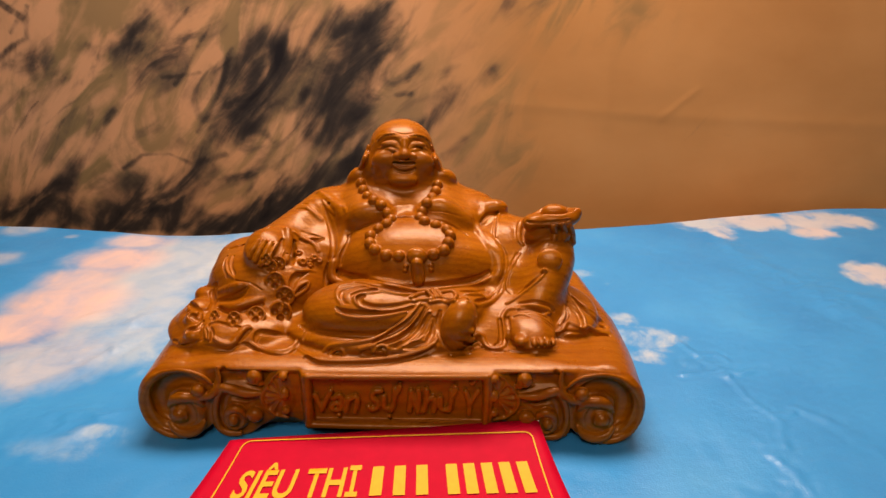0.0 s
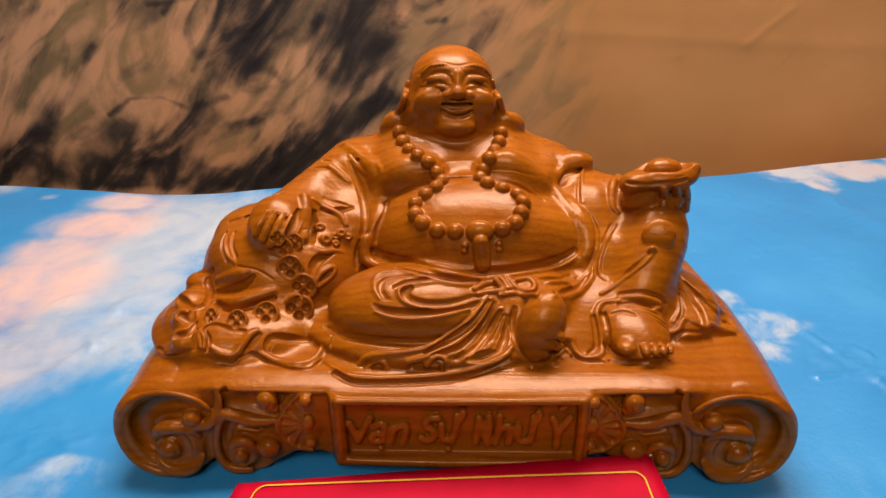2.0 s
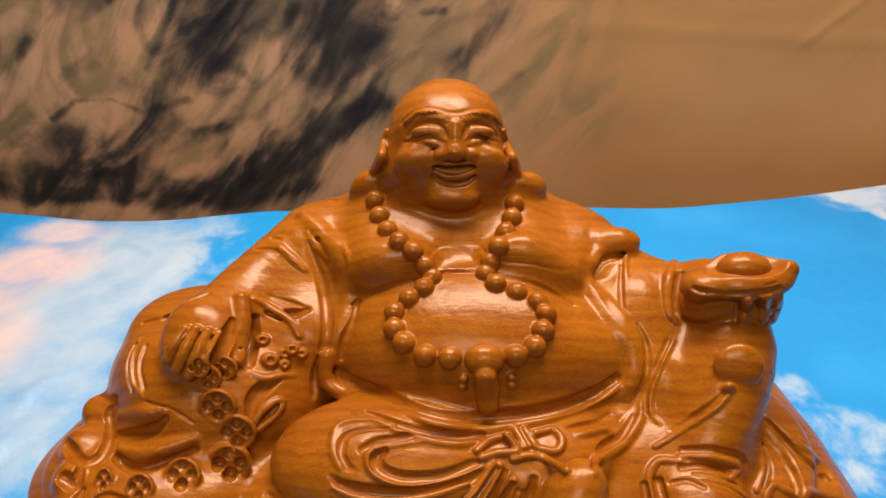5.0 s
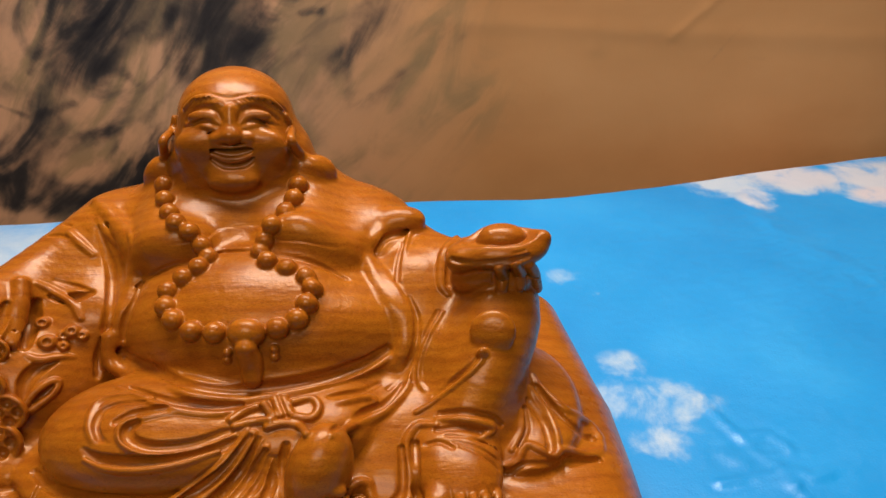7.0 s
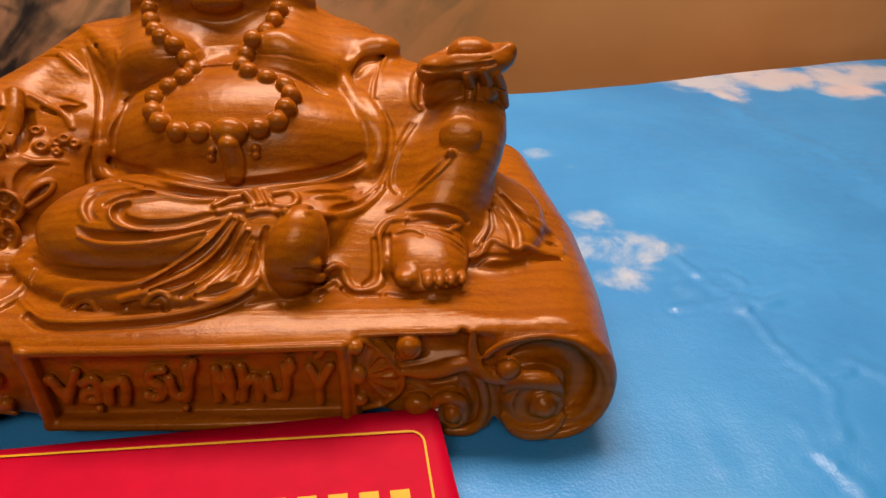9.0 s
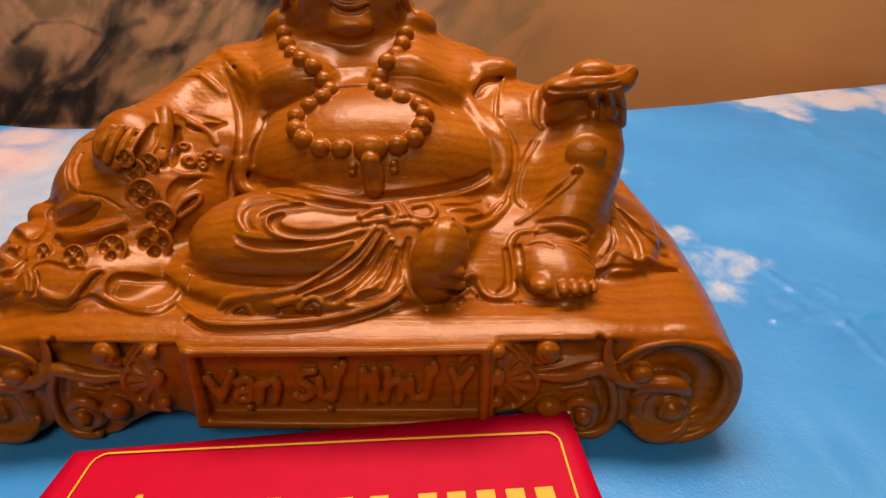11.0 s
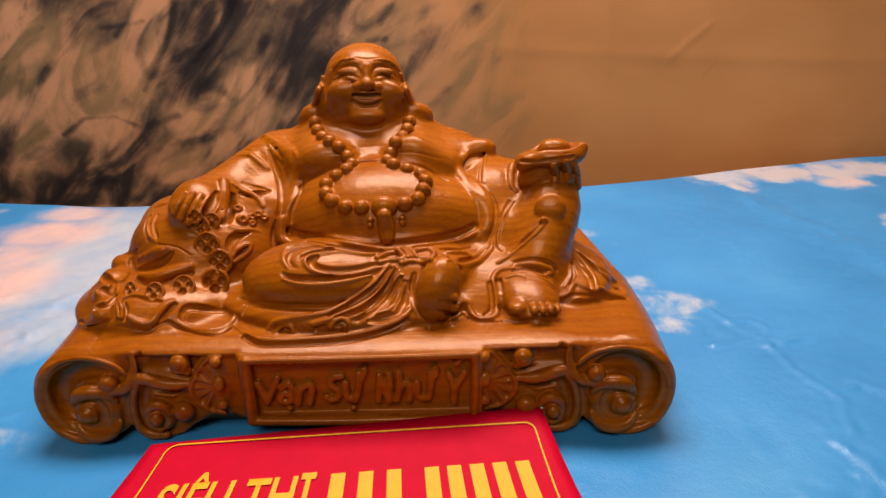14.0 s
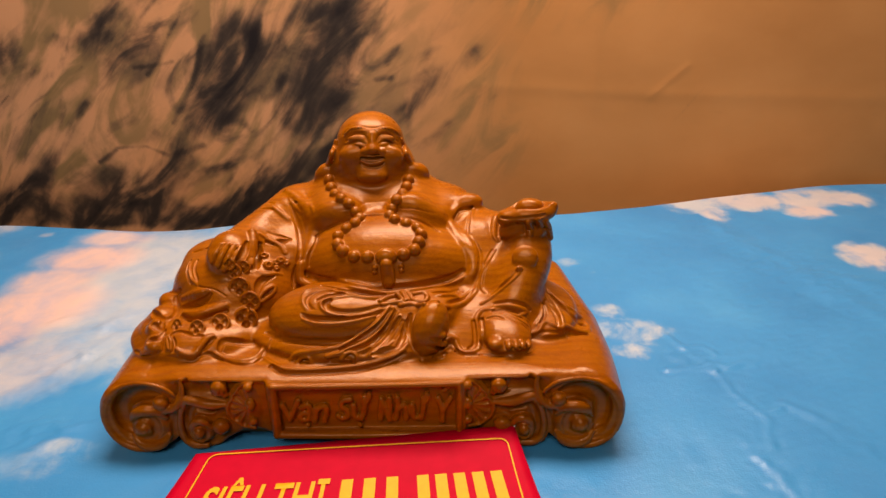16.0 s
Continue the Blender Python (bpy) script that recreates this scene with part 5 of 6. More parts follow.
tube([(-14.6, 176.9, 192.7), (-12, 177.5, 194.9), (-9, 178.9, 196.9)], 0.66, k=0.4, cut=True)
tube([(14.9, 182.8, 189.8), (12.5, 182.3, 192.5), (9.6, 182.1, 195.1)], 0.66, k=0.4, cut=True)
tube([(-12.1, 176.3, 193.4), (-9.5, 177.2, 195.4), (-6.5, 178.5, 197.2)], 0.66, k=0.4, cut=True)
tube([(12.6, 181.1, 190.9), (10.2, 181, 193.4), (7.3, 181.1, 195.7)], 0.66, k=0.4, cut=True)
tube([(-9.5, 175.5, 193.8), (-7, 176.8, 195.7), (-4.1, 178.5, 197.2)], 0.66, k=0.4, cut=True)
tube([(10.3, 179.7, 191.6), (7.9, 179.9, 194), (5, 180, 196.1)], 0.66, k=0.4, cut=True)
tube([(-7.1, 175.6, 193.9), (-4.6, 176.9, 195.9), (-1.7, 178.9, 197.1)], 0.66, k=0.4, cut=True)
tube([(8.1, 178.3, 192.3), (5.6, 178.9, 194.5), (2.7, 179.3, 196.4)], 0.66, k=0.4, cut=True)
tube([(-4.7, 175.6, 194.1), (-2.3, 177.3, 195.9), (0.6, 179.2, 197)], 0.66, k=0.4, cut=True)
tube([(5.8, 177.3, 192.9), (3.4, 177.9, 195.1), (0.4, 178.6, 196.7)], 0.66, k=0.4, cut=True)
tube([(-21.9, 178.9, 185.9), (-17.7, 178.1, 190.5), (-12.2, 176.8, 192.6), (-7, 175, 191.8), (-3.6, 173, 187.9)], (0.68, 1.22, 1.49, 1.49, 0.94), k=1.2, cut=True)
tube([(3.3, 174.2, 186.9), (5.4, 176.5, 190.4), (10.4, 180.8, 190.9), (14.9, 183.7, 188.8), (19.6, 187.7, 182.8)], (0.94, 1.49, 1.49, 1.22, 0.68), k=1.2, cut=True)
blob((-12.5, 176.1, 188.5), (7.4, 2.6, 3.2), k=1.6)
blob((10.5, 179.8, 187.2), (7.4, 2.6, 3.2), k=1.6)
tube([(-23.8, 179.3, 182.8), (-18, 175, 185.4), (-11.7, 173, 187.5), (-7.6, 171.8, 186.3), (-4.1, 171.5, 185.3)], (0.55, 0.99, 1.32, 1.21, 0.66), k=0.4, cut=True)
tube([(3.4, 172.7, 185.3), (7.3, 174.6, 185.9), (11.1, 177.5, 185.9), (16.3, 181.5, 182.9), (21.1, 187.7, 179.7)], (0.66, 1.21, 1.32, 0.99, 0.55), k=0.4, cut=True)
tube([(-18.9, 176, 182.9), (-12.5, 173.4, 184.9), (-6.3, 172.2, 183.7)], (0.92, 1.49, 0.92), k=1)
tube([(5.3, 174.4, 183.3), (11, 177.6, 183.4), (17.1, 182.9, 179.9)], (0.92, 1.49, 0.92), k=1)
tube([(-19.8, 175.6, 180.8), (-12.7, 172.3, 180.9), (-5.3, 171.4, 183.2)], (0.54, 0.94, 0.68), k=0.7, cut=True)
tube([(4.9, 173.2, 182.4), (11.4, 176.1, 179.5), (18.1, 182.5, 178.1)], (0.68, 0.94, 0.54), k=0.7, cut=True)
tube([(0.2, 176.4, 192), (0.1, 173.6, 186.9), (-0.1, 172.2, 182)], (2.07, 2.53, 3.45), k=2.2)
blob((-0, 170.5, 181), (5, 4.6, 4.2), k=2.5)
blob((-5.7, 170.7, 179.9), (3.6, 3, 2.8), k=2)
blob((6.2, 173.1, 178.8), (3.6, 3, 2.8), k=2)
tube([(-8.6, 170.4, 178.1), (-4, 169.9, 177.2), (-0.3, 170.2, 176.5), (4, 170.9, 176.7), (8.4, 173.1, 176.8)], (0.66, 1.1, 1.21, 1.1, 0.66), k=0.4, cut=True)
tube([(-9.1, 170.7, 179.1), (-12.4, 171, 176.2), (-15.8, 170.9, 173.5)], (0.81, 1.76, 1.08), k=1.1, cut=True)
tube([(8.9, 173.9, 177.6), (11.3, 174.2, 174.7), (13.7, 174.1, 171.9)], (0.81, 1.76, 1.08), k=1.1, cut=True)
tube([(-13, 171.1, 175.9), (-6.7, 170, 176.1), (-0.4, 170.1, 175.1), (6.3, 172.2, 175.3), (11.7, 174.6, 174.5)], (0.92, 1.49, 1.61, 1.49, 0.92), k=0.9)
tube([(-14.1, 171.2, 175.3), (-8.9, 169.6, 174), (-0.5, 169.1, 172.8), (7.3, 171.5, 173.3), (12.2, 174.5, 174)], (0.94, 1.89, 2.56, 1.89, 0.94), k=0.4, cut=True)
tube([(-9.4, 169.2, 172.8), (-5.4, 168.4, 170.6), (-0.6, 168.3, 169.8), (5.2, 169.5, 170.3), (8.7, 171.9, 172)], (1.03, 1.72, 1.95, 1.72, 1.03), k=0.8)
tube([(-10, 168.2, 170.7), (-5.4, 166.6, 168), (-0.2, 167, 167), (5.7, 168.3, 167.7), (9.7, 171.2, 170.1)], (0.81, 1.35, 1.49, 1.35, 0.81), k=0.8, cut=True)
blob((-42.3, 188.4, 159.2), (7.5, 5, 6.5), (0, 25, 0), k=2.5)
blob((36.8, 190.4, 157.9), (7.5, 5, 6.5), (0, -25, 0), k=2.5)
tube([(-33, 194.7, 183.2), (-34.5, 192, 177.7), (-34.1, 176.2, 176.5), (-41.9, 194.5, 159)], (1.2, 1.6, 2.2, 2.6), k=1)
tube([(22.3, 192.3, 183.8), (23.9, 192.9, 176.8), (26.2, 178.7, 175), (29, 190.1, 160.9)], (1.2, 1.6, 2.2, 2.6), k=1)
tube([(-30.3, 188.9, 184.5), (-30.1, 176.8, 183), (-31.6, 174.1, 176.9)], 0.8, k=0.5, cut=True)
tube([(20.7, 188.2, 184.4), (22.4, 178.8, 181.8), (23.8, 175.8, 175.8)], 0.8, k=0.5, cut=True)
blob((-44.2, 187.5, 157.1), (8.2, 5, 6.8), (0, 25, 0), k=4)
blob((31.9, 185.8, 157.7), (8.2, 5, 6.8), (0, -25, 0), k=4)
# name plate: a frame and its raised letters
block((-60, 2, 17.5), (64.5, 17.2, 55), bevel=1.5, k=1.2, cut=True)
tube([(-63, 10.5, 57), (-20, 10, 57.4), (20, 10, 58), (67, 10.5, 58.4)], 2, k=1.5)
tube([(-64, 10.5, 15.4), (-20, 10, 14.9), (20, 10, 15), (66, 10.5, 15.8)], 2.4, k=1.5)
tube([(-62.5, 10.5, 57), (-63, 10.5, 38), (-63.5, 10.5, 15.5)], 2.2, k=1.5)
tube([(67, 10.5, 58), (67, 10.5, 38), (66, 10.5, 16)], 2.2, k=1.5)
tube([(-58.3, 15, 39.1), (-56.0, 15, 32.4), (-54.4, 15, 26.9)], 2.3, k=0.8)
tube([(-46.8, 15, 42.9), (-50.1, 15, 35.7), (-54.4, 15, 26.9)], 2.3, k=0.8)
tube([(-45.0, 15, 36.3), (-40.5, 15, 38.9), (-39.1, 15, 34.9), (-40.7, 15, 27.1)], 2.3, k=0.8)
tube([(-39.9, 15, 32.2), (-45.0, 15, 31.6), (-46.7, 15, 27.2), (-42.7, 15, 26.1)], 2.3, k=0.8)
blob((-41.8, 14.5, 21.9), (1.9, 2.2, 1.9), k=0.8)
tube([(-34.3, 15, 36.2), (-36.6, 15, 25.3)], 2.3, k=0.8)
tube([(-34.0, 15, 35.5), (-28.4, 15, 38.1), (-27.5, 15, 33.7), (-29.8, 15, 25.2)], 2.3, k=0.8)
tube([(-9.9, 15, 43.4), (-15.0, 15, 42.5), (-16.6, 15, 37.9), (-13.1, 15, 34.6), (-13.0, 15, 29.1), (-17.2, 15, 27.1), (-19.3, 15, 29.2)], 2.3, k=0.8)
tube([(-8.0, 15, 38.5), (-7.8, 15, 30.1), (-5.8, 15, 27.7), (-2.5, 15, 29.0)], 2.3, k=0.8)
tube([(0.2, 15, 44.9), (-0.5, 15, 35.1), (-3.0, 15, 26.6)], 2.3, k=0.8)
tube([(0.4, 15, 40.0), (3.0, 15, 44.3), (3.6, 15, 47.5)], 2.3, k=0.8)
blob((-4.5, 14.5, 21.4), (1.9, 2.2, 1.9), k=0.8)
tube([(12.1, 15, 43.2), (10.4, 15, 26.4)], 2.3, k=0.8)
tube([(12.1, 15, 43.2), (14.4, 15, 34.9), (16.7, 15, 26.4)], 2.3, k=0.8)
tube([(17.6, 15, 44.1), (17.6, 15, 34.9), (16.5, 15, 25.3)], 2.3, k=0.8)
tube([(23.3, 15, 44.7), (23.3, 15, 36.5), (21.2, 15, 26.3)], 2.3, k=0.8)
tube([(23.0, 15, 34.8), (28.0, 15, 38.1), (29.0, 15, 33.0), (28.3, 15, 26.2)], 2.3, k=0.8)
tube([(33.4, 15, 38.0), (33.6, 15, 29.6), (36.5, 15, 27.2), (39.8, 15, 29.5)], 2.3, k=0.8)
tube([(41.6, 15, 44.4), (41.2, 15, 34.6), (39.5, 15, 27.1)], 2.3, k=0.8)
tube([(42.1, 15, 40.5), (44.3, 15, 43.8), (44.1, 15, 47.0)], 2.3, k=0.8)
tube([(51.8, 15, 43.7), (53.7, 15, 37.7), (54.8, 15, 33.7)], 2.3, k=0.8)
tube([(60.7, 15, 44.2), (57.7, 15, 38.4), (54.8, 15, 33.7)], 2.3, k=0.8)
tube([(54.8, 15, 33.7), (54.4, 15, 24.2)], 2.3, k=0.8)
tube([(56.4, 15, 50.6), (58.9, 15, 53.8)], 2.3, k=0.8)


def ornament(side):
    """The carving at one end of the base; u runs outwards from its middle."""
    def at(*points):
        return [(-4 + side * u, y, z) for u, y, z in points]

    def knob(u, y, z, r, k=0.8, cut=False):
        blob(at((u, y, z))[0], r if isinstance(r, tuple) else (r, r, r), k=k, cut=cut)

    # the rolled end: a deep crescent, then a lower floor that rises to an inner disc
    tube(at((137, 14, 41), (141, 14, 45), (147, 14, 48), (154, 14, 49), (161, 14, 47), (167, 14, 43), (171, 14, 37), (172.5, 14, 29), (171.5, 14, 20), (168, 14, 13.5), (162, 13, 10)), (2.5, 4.2, 5.8, 6.6, 6.8, 6.8, 6.6, 6.2, 5.2, 4, 2), k=1.2, cut=True)
    tube(at((140, 19, 45), (147, 19, 48), (154, 19, 48.8), (161, 19, 46.6), (167, 19, 42.6), (170.5, 19, 37), (171.5, 19, 29), (170.5, 19, 20.5), (167, 19, 14.5)), (2, 4.4, 5.6, 6.2, 6.4, 6.4, 6.2, 5, 2.5), k=1, cut=True)
    tube(at((148, 11.5, 41), (156, 11.5, 40), (163, 11.5, 37), (167.5, 11.5, 30), (167, 11.5, 21), (162, 11.5, 14)), (3, 5, 6, 6.5, 6, 3), k=2, cut=True)
    tube(at((129, 15, 43), (131, 14, 50.5), (138, 14, 56), (147, 14.5, 58.5), (157, 15, 58.5), (167, 15, 55.5), (176, 15, 48), (182, 15, 38), (184, 15, 28), (182, 14.5, 17), (176, 14, 8), (166, 13.5, 3), (155, 13.5, 2.5)), (1, 1.4, 1.5, 1.5, 1.5, 1.6, 1.8, 2, 2, 2, 2.2, 2.6, 2.8), k=3.5)
    knob(151, 17.5, 22.5, (14.5, 8.5, 15), k=1.5)
    tube(at((162, 11, 30), (155, 10, 32.5), (148.5, 9.5, 31), (145.5, 9.5, 25), (146.5, 9.5, 18), (151, 9.5, 14.5), (157.5, 10, 14), (161.5, 11, 17)), (1, 2.8, 3.6, 3.8, 3.4, 2.8, 2, 1), k=1, cut=True)
    tube(at((138.5, 14, 30), (143, 11.8, 36.5), (150.5, 10.5, 38.5), (158, 10.8, 36), (163, 12.5, 29)), (1.6, 3.4, 4.2, 3.8, 1.6), k=2)
    tube(at((138.5, 13.5, 15), (144, 11.2, 9), (152, 10.4, 7), (160, 11.2, 9), (164.5, 13, 15)), (1.8, 3.6, 4, 3.4, 1.6), k=2)
    knob(155.5, 10.8, 22.6, (5.4, 5.2, 5.4), k=1.6)
    tube(at((156, 12.5, 20), (160, 13, 17), (164, 14, 20)), (2.4, 2, 1), k=2)
    # pearl where the roll begins, and the curl that holds it
    knob(139.5, 12.8, 43.5, 5.4)
    tube(at((125, 17.5, 60), (124.5, 16.5, 50), (127.5, 14.5, 42.5), (133, 13.3, 38), (140, 13.3, 37.3), (145, 14, 40)), (1, 2.6, 3.2, 3.2, 2.6, 1.2), k=2)
    knob(131.5, 15, 45.5, 3.2, k=1.2, cut=True)
    tube(at((121, 18, 61), (120, 19, 53), (122.5, 17.5, 44), (129, 15.5, 35), (133.5, 15.3, 25), (134.5, 15, 10)), (1, 2.6, 2.6, 2.2, 2.2, 2.6), k=2, cut=True)
    # the cloud block: a raised rim, a deep groove, a small spiral and a pearl
    tube(at((95, 17.5, 38.5), (103, 16.5, 38.5), (110, 16, 40), (117, 15.5, 43.2), (122.5, 15.8, 43.5), (126.5, 16, 37.5), (129.2, 16, 29), (130.5, 16, 18), (128.5, 16, 8.5), (123, 15.5, 4), (114, 15.5, 3.6)), (1.8, 3.2, 3.6, 3.8, 3.4, 2.6, 2.4, 2.4, 2.5, 2.8, 2.4), k=1.6)
    tube(at((96, 19, 32), (104, 18.5, 33), (112, 18, 34.5), (119, 17, 35), (122.8, 17, 30), (124.2, 17, 21), (123.5, 17, 11)), (2.4, 3.6, 4, 4, 3.4, 2.8, 1.6), k=1, cut=True)
    tube(at((96, 19, 33), (101, 18.5, 30), (106, 17.5, 27)), (2, 2.6, 1.6), k=1, cut=True)
    knob(115.5, 17, 17.5, (9.5, 6, 11), k=1)
    tube(at((108, 13.5, 20), (110.5, 12.4, 26), (115, 12, 27.6), (119.6, 12.4, 24.6), (121.2, 13, 19), (120, 13, 13), (115.5, 13, 9)), (1.4, 2.6, 3, 2.8, 2.6, 2.4, 1.6), k=1.3)
    tube(at((112.3, 11, 22.4), (110.9, 11, 17), (112.8, 11, 12.4), (117, 11.5, 12.2)), (1.7, 2.6, 2.4, 1.2), k=0.6, cut=True)
    knob(116, 11.4, 18, (4, 4.2, 4.8), k=1)
    knob(100.8, 15.5, 20.5, (6.4, 6, 6.2))
    # the little curl in the hollow band
    tube(at((103, 20.5, 59), (107, 21, 54), (105.5, 21, 47.5), (98, 20.5, 44.5)), (1.6, 2.6, 2.4, 1.4), k=1.2, cut=True)
    knob(98.2, 17.5, 52.5, (6, 5.8, 6.2), k=0.8)
    tube(at((102.6, 12.6, 53), (100, 11.8, 49.8), (96.2, 12, 49.6), (95, 12, 53)), 1.2, k=0.6, cut=True)
    knob(94.8, 17.5, 47.6, (3, 3, 3), k=1)
    # the shell fan beside the plate: a scalloped rim, ribs from its foot, three pearls
    knob(82, 19.5, 36, (12, 5, 20), k=1.5)
    tube(at((74, 16, 57), (80, 16.5, 56.5), (85.5, 16.8, 50.5), (90, 16.8, 43.5), (94.5, 17, 35.5), (93, 17, 27.5), (86, 17, 20.5), (77, 16.5, 18)), (1.2, 1.4, 1.5, 1.5, 1.6, 1.6, 1.6, 1.4), k=1)
    for u, z in ((82, 51), (86.5, 45.5), (90, 39), (91, 33), (89, 27), (84, 22)):
        tube(at((78, 13.4, 38), ((78 + u) / 2, 14, (38 + z) / 2), (u, 15.4, z)), (1, 1.9, 2.3), k=0.6, cut=True)
    for z, r in ((55, (3.2, 3.2, 3.2)), (40.5, (3.6, 3.8, 5)), (26, (3.2, 3.2, 3.2))):
        knob(76.5, 13.4, z, r)


for side in (-1, 1):
    ornament(side)

# ---- the carved solid becomes one mesh ----
def settle(p):
    """The whole block eased into its proportions: slimmer shoulders, the sack tucked in, less depth."""
    x, y, z = p.T.copy()
    u = np.abs(x + 4)
    z = z + 1.2 * ease(y, 135, 175) * ease(z, 70, 110) * ease(55 - u, 0, 20)
    z = z - 6 * ease(u, 34, 58) * ease(z, 100, 130) * ease(y, 95, 140) * ease(118 - x, 0, 16)
    x = x + (4.5 + 4 * ease(115 - y, 0, 30)) * ease(-x, 120, 165) * ease(z, 63, 72)
    return np.stack([x, 17 + 0.9 * (y - 17), z], -1)


def statue():
    places, quads = skin()
    places = settle(places)
    data = bpy.data.meshes.new("laughing_statue")
    data.vertices.add(len(places))
    data.vertices.foreach_set("co", (places * 0.001).astype(np.float32).ravel())
    data.loops.add(quads.size)
    data.loops.foreach_set("vertex_index", quads.astype(np.int32).ravel())
    data.polygons.add(len(quads))
    data.polygons.foreach_set("loop_start", np.arange(0, quads.size, 4, dtype=np.int32))
    data.update(calc_edges=True)
    data.polygons.foreach_set("use_smooth", np.ones(len(quads), bool))
    data.validate()
    data.materials.append(wood)
    return new("laughing_statue", data)


tagged(statue(), "glossy carved wooden laughing seated figure on a scroll base", "statue")


# ---- the red card in front of the statue ----
def card_at(u, v, lift=0.0):
    """A place on the card: u from its left, v from its near edge; its far edge leans up on the base."""
    near = Vector((-0.138, -0.103, 0.008)).lerp(Vector((0.126, -0.080, 0.008)), u)
    far = Vector((-0.1183, -0.0035, 0.0122)).lerp(Vector((0.105, 0.0137, 0.0208)), u)
    p = near.lerp(far, v)
    p.z += -0.004 * math.sin(math.pi * v) * (0.4 + 0.6 * u) + 0.0
    p.z -= 0.0068 * max(0.0, 1 - v / 0.09) ** 2
    p.z = max(p.z, 0.0012)
    return p + Vector((0, -0.15, 1)).normalized() * lift


def card_patch(corners, lift):
    """A flat piece of print on the card, from its corners (u, v)."""
    bm = bmesh.new()
    (u0, v0), (u1, v1) = corners[0], corners[2]
    rows = [[bm.verts.new(card_at(u, v0 + (v1 - v0) * n / 6, lift)) for u in (u0, u1)] for n in range(7)]
    for a, b in zip(rows, rows[1:]):
        bm.faces.new((a[0], a[1], b[1], b[0]))
    return bm


def card_strip(points, width, lift):
    """A printed line along points (u, v)."""
    bm = bmesh.new()
    flat = [Vector((u * 0.24, v * 0.094)) for u, v in points]
    pairs = []
    for n, p in enumerate(flat):
        d = (flat[(n + 1) % len(flat)] - flat[n - 1]).normalized()
        side = Vector((-d.y, d.x)) * width / 2
        pairs.append([bm.verts.new(card_at(q.x / 0.24, q.y / 0.094, lift)) for q in (p - side, p + side)])
    for a, b in zip(pairs, pairs[1:] + pairs[:1]):
        bm.faces.new((a[0], b[0], b[1], a[1]))
    bmesh.ops.recalc_face_normals(bm, faces=bm.faces)
    return bm


def line_at(u, v):
    """The line of print runs slightly askew: v is 0 at the foot of the letters and 1 at their top."""
    return (0.436 - 0.098 * u) * (1 - v) + (0.677 - 0.055 * u) * v


def words(text, u0, u1):
    """Raised print in the built-in font, laid over the card."""
    curve = bpy.data.curves.new("words", "FONT")
    curve.body, curve.offset, curve.resolution_u = text, 0.018, 4
    ob = new("words", curve)
    bpy.context.view_layer.update()
    data = bpy.data.meshes.new_from_object(ob.evaluated_get(bpy.context.evaluated_depsgraph_get()))
    bpy.data.objects.remove(ob)
    bm = bmesh.new()
    bm.from_mesh(data)
    bmesh.ops.triangulate(bm, faces=bm.faces)
    for h in (0.0, 0.12, 0.24, 0.36, 0.48, 0.6, 0.7):
        bmesh.ops.bisect_plane(bm, geom=bm.verts[:] + bm.edges[:] + bm.faces[:], plane_co=(0, h, 0), plane_no=(0, 1, 0))
    xs = [v.co.x for v in bm.verts]
    lo, hi, cap = min(xs), max(xs), 0.70
    for v in bm.verts:
        v.co = card_at(u0 + (u1 - u0) * (v.co.x - lo) / (hi - lo), line_at(u0 + (u1 - u0) * (v.co.x - lo) / (hi - lo), v.co.y / cap), 0.0008)
    return bm


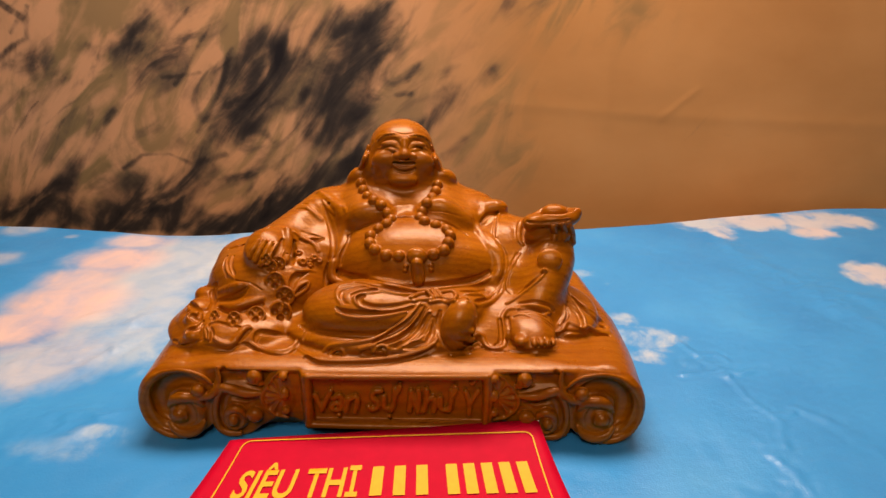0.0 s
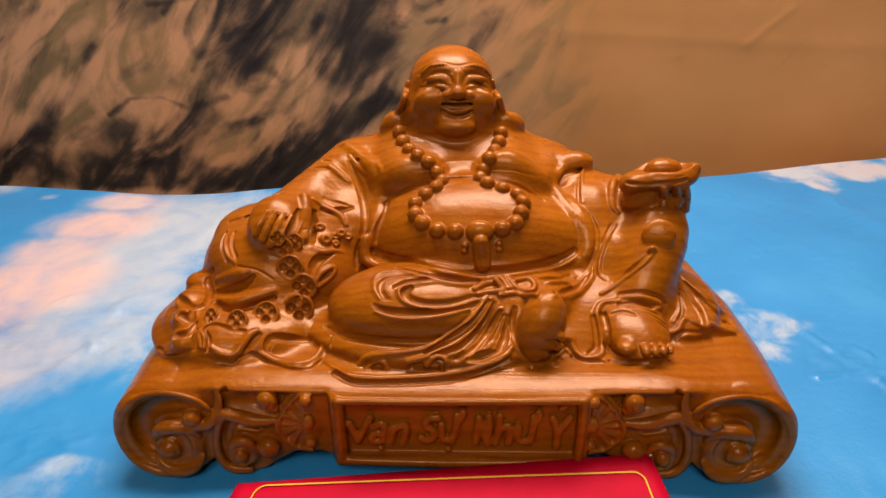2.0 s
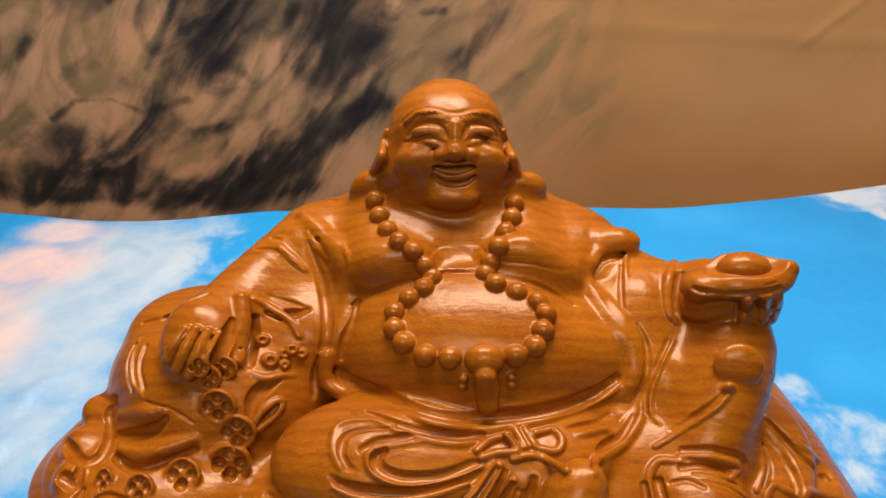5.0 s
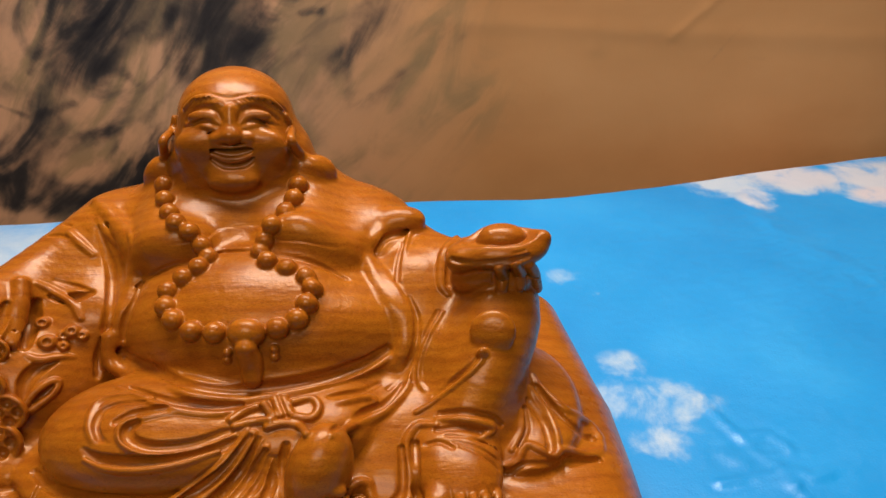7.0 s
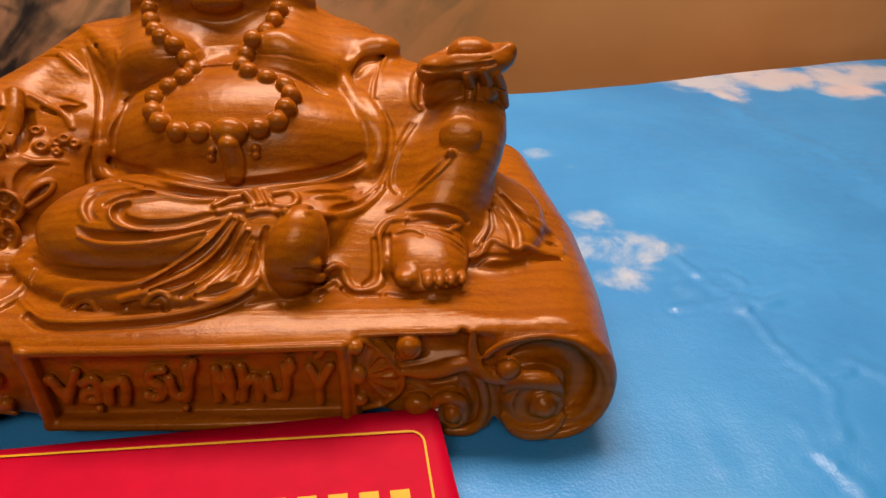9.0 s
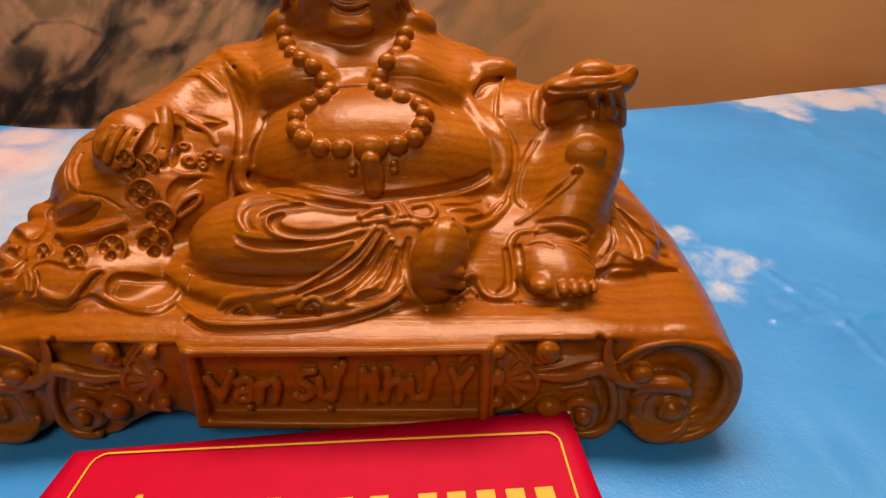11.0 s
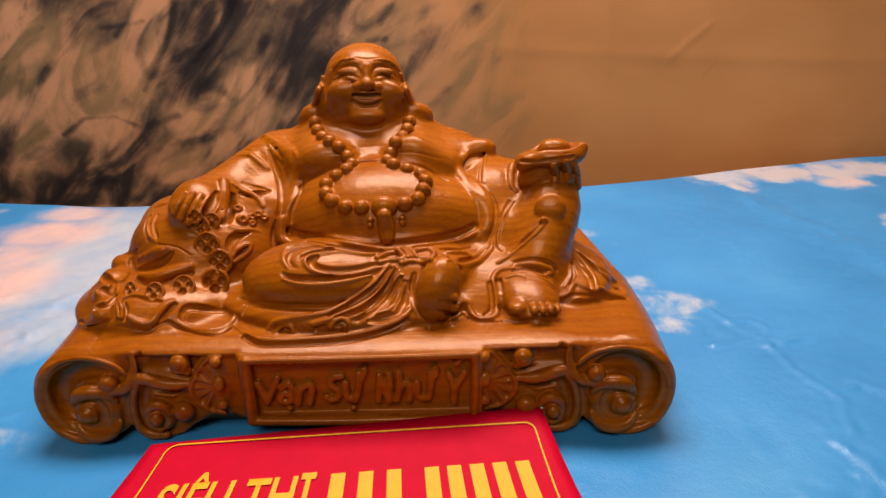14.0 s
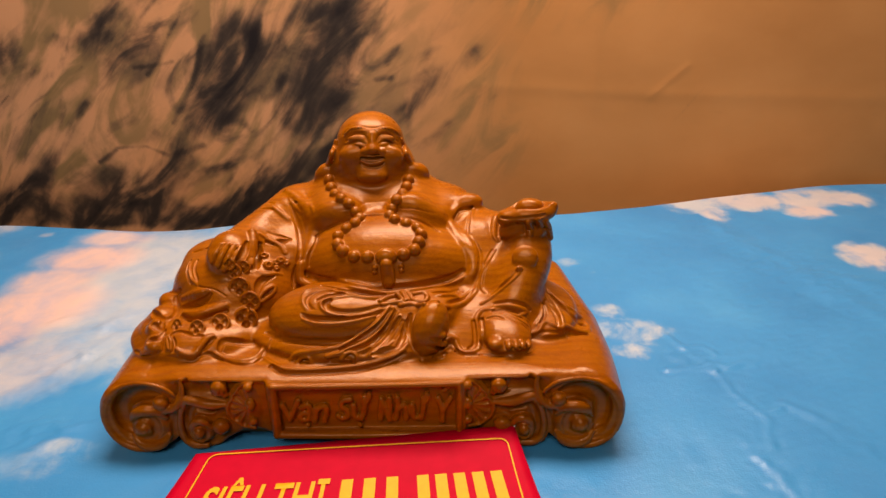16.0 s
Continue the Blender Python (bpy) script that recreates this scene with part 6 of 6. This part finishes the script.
def sign_card():
    base = tagged(new("sign_card"), "red card with yellow print, lying against the statue's base", "sign")
    bm = bmesh.new()
    n, m = 40, 14
    grid = [[bm.verts.new(card_at(i / n, j / m)) for i in range(n + 1)] for j in range(m + 1)]
    for j in range(m):
        for i in range(n):
            bm.faces.new((grid[j][i], grid[j][i + 1], grid[j + 1][i + 1], grid[j + 1][i]))
    board = link_mesh("card_board", bm, red, base)
    for p in board.data.polygons:
        p.use_smooth = True
    board.modifiers.new("thickness", "SOLIDIFY").thickness = 0.0009
    # thin yellow border with rounded corners
    ring = []
    for cu, cv, a0 in ((0.940, 0.835, 0), (0.077, 0.915, 90), (0.090, 0.115, 180), (0.928, 0.215, 270)):
        for a in np.radians(np.linspace(a0, a0 + 90, 6)):
            ring.append((cu + 0.023 * math.cos(a), cv + 0.055 * math.sin(a)))
    full = []
    for p, q in zip(ring, ring[1:] + ring[:1]):
        k = max(1, int(math.hypot((q[0] - p[0]) * 3, q[1] - p[1]) / 0.1))
        full += [(p[0] + (q[0] - p[0]) * s / k, p[1] + (q[1] - p[1]) * s / k) for s in range(k)]
    link_mesh("border_line", card_strip(full, 0.0010, 0.0007), yellow, base, "thin yellow border line")
    link_mesh("lettering", words("SIÊU THỊ", 0.108, 0.445), yellow, base, "yellow printed capital letters")
    # the shop's own name: plain upright bars
    for u in (0.494, 0.556, 0.618, 0.702, 0.752, 0.803, 0.854, 0.905):
        bars = [(u - 0.016, line_at(u, 0)), (u + 0.016, line_at(u, 0)), (u + 0.016, line_at(u, 1)), (u - 0.016, line_at(u, 1))]
        link_mesh("name_bar", card_patch(bars, 0.0008), yellow, base)
    # the bent corner shows the white core
    bm = bmesh.new()
    tip = [card_at(1.0, 1.0, 0.0004), card_at(0.993, 1.0, 0.0002), card_at(0.999, 0.975, 0.0003)]
    up = [p + Vector((0.0006, 0.0006, 0.0007)) for p in tip]
    vs = [bm.verts.new(p) for p in tip + up]
    for f in ((0, 1, 2), (5, 4, 3), (0, 3, 4, 1), (1, 4, 5, 2), (2, 5, 3, 0)):
        bm.faces.new([vs[i] for i in f])
    link_mesh("bent_corner", bm, white_card, base, "bent white corner of the card")
    return base


sign_card()
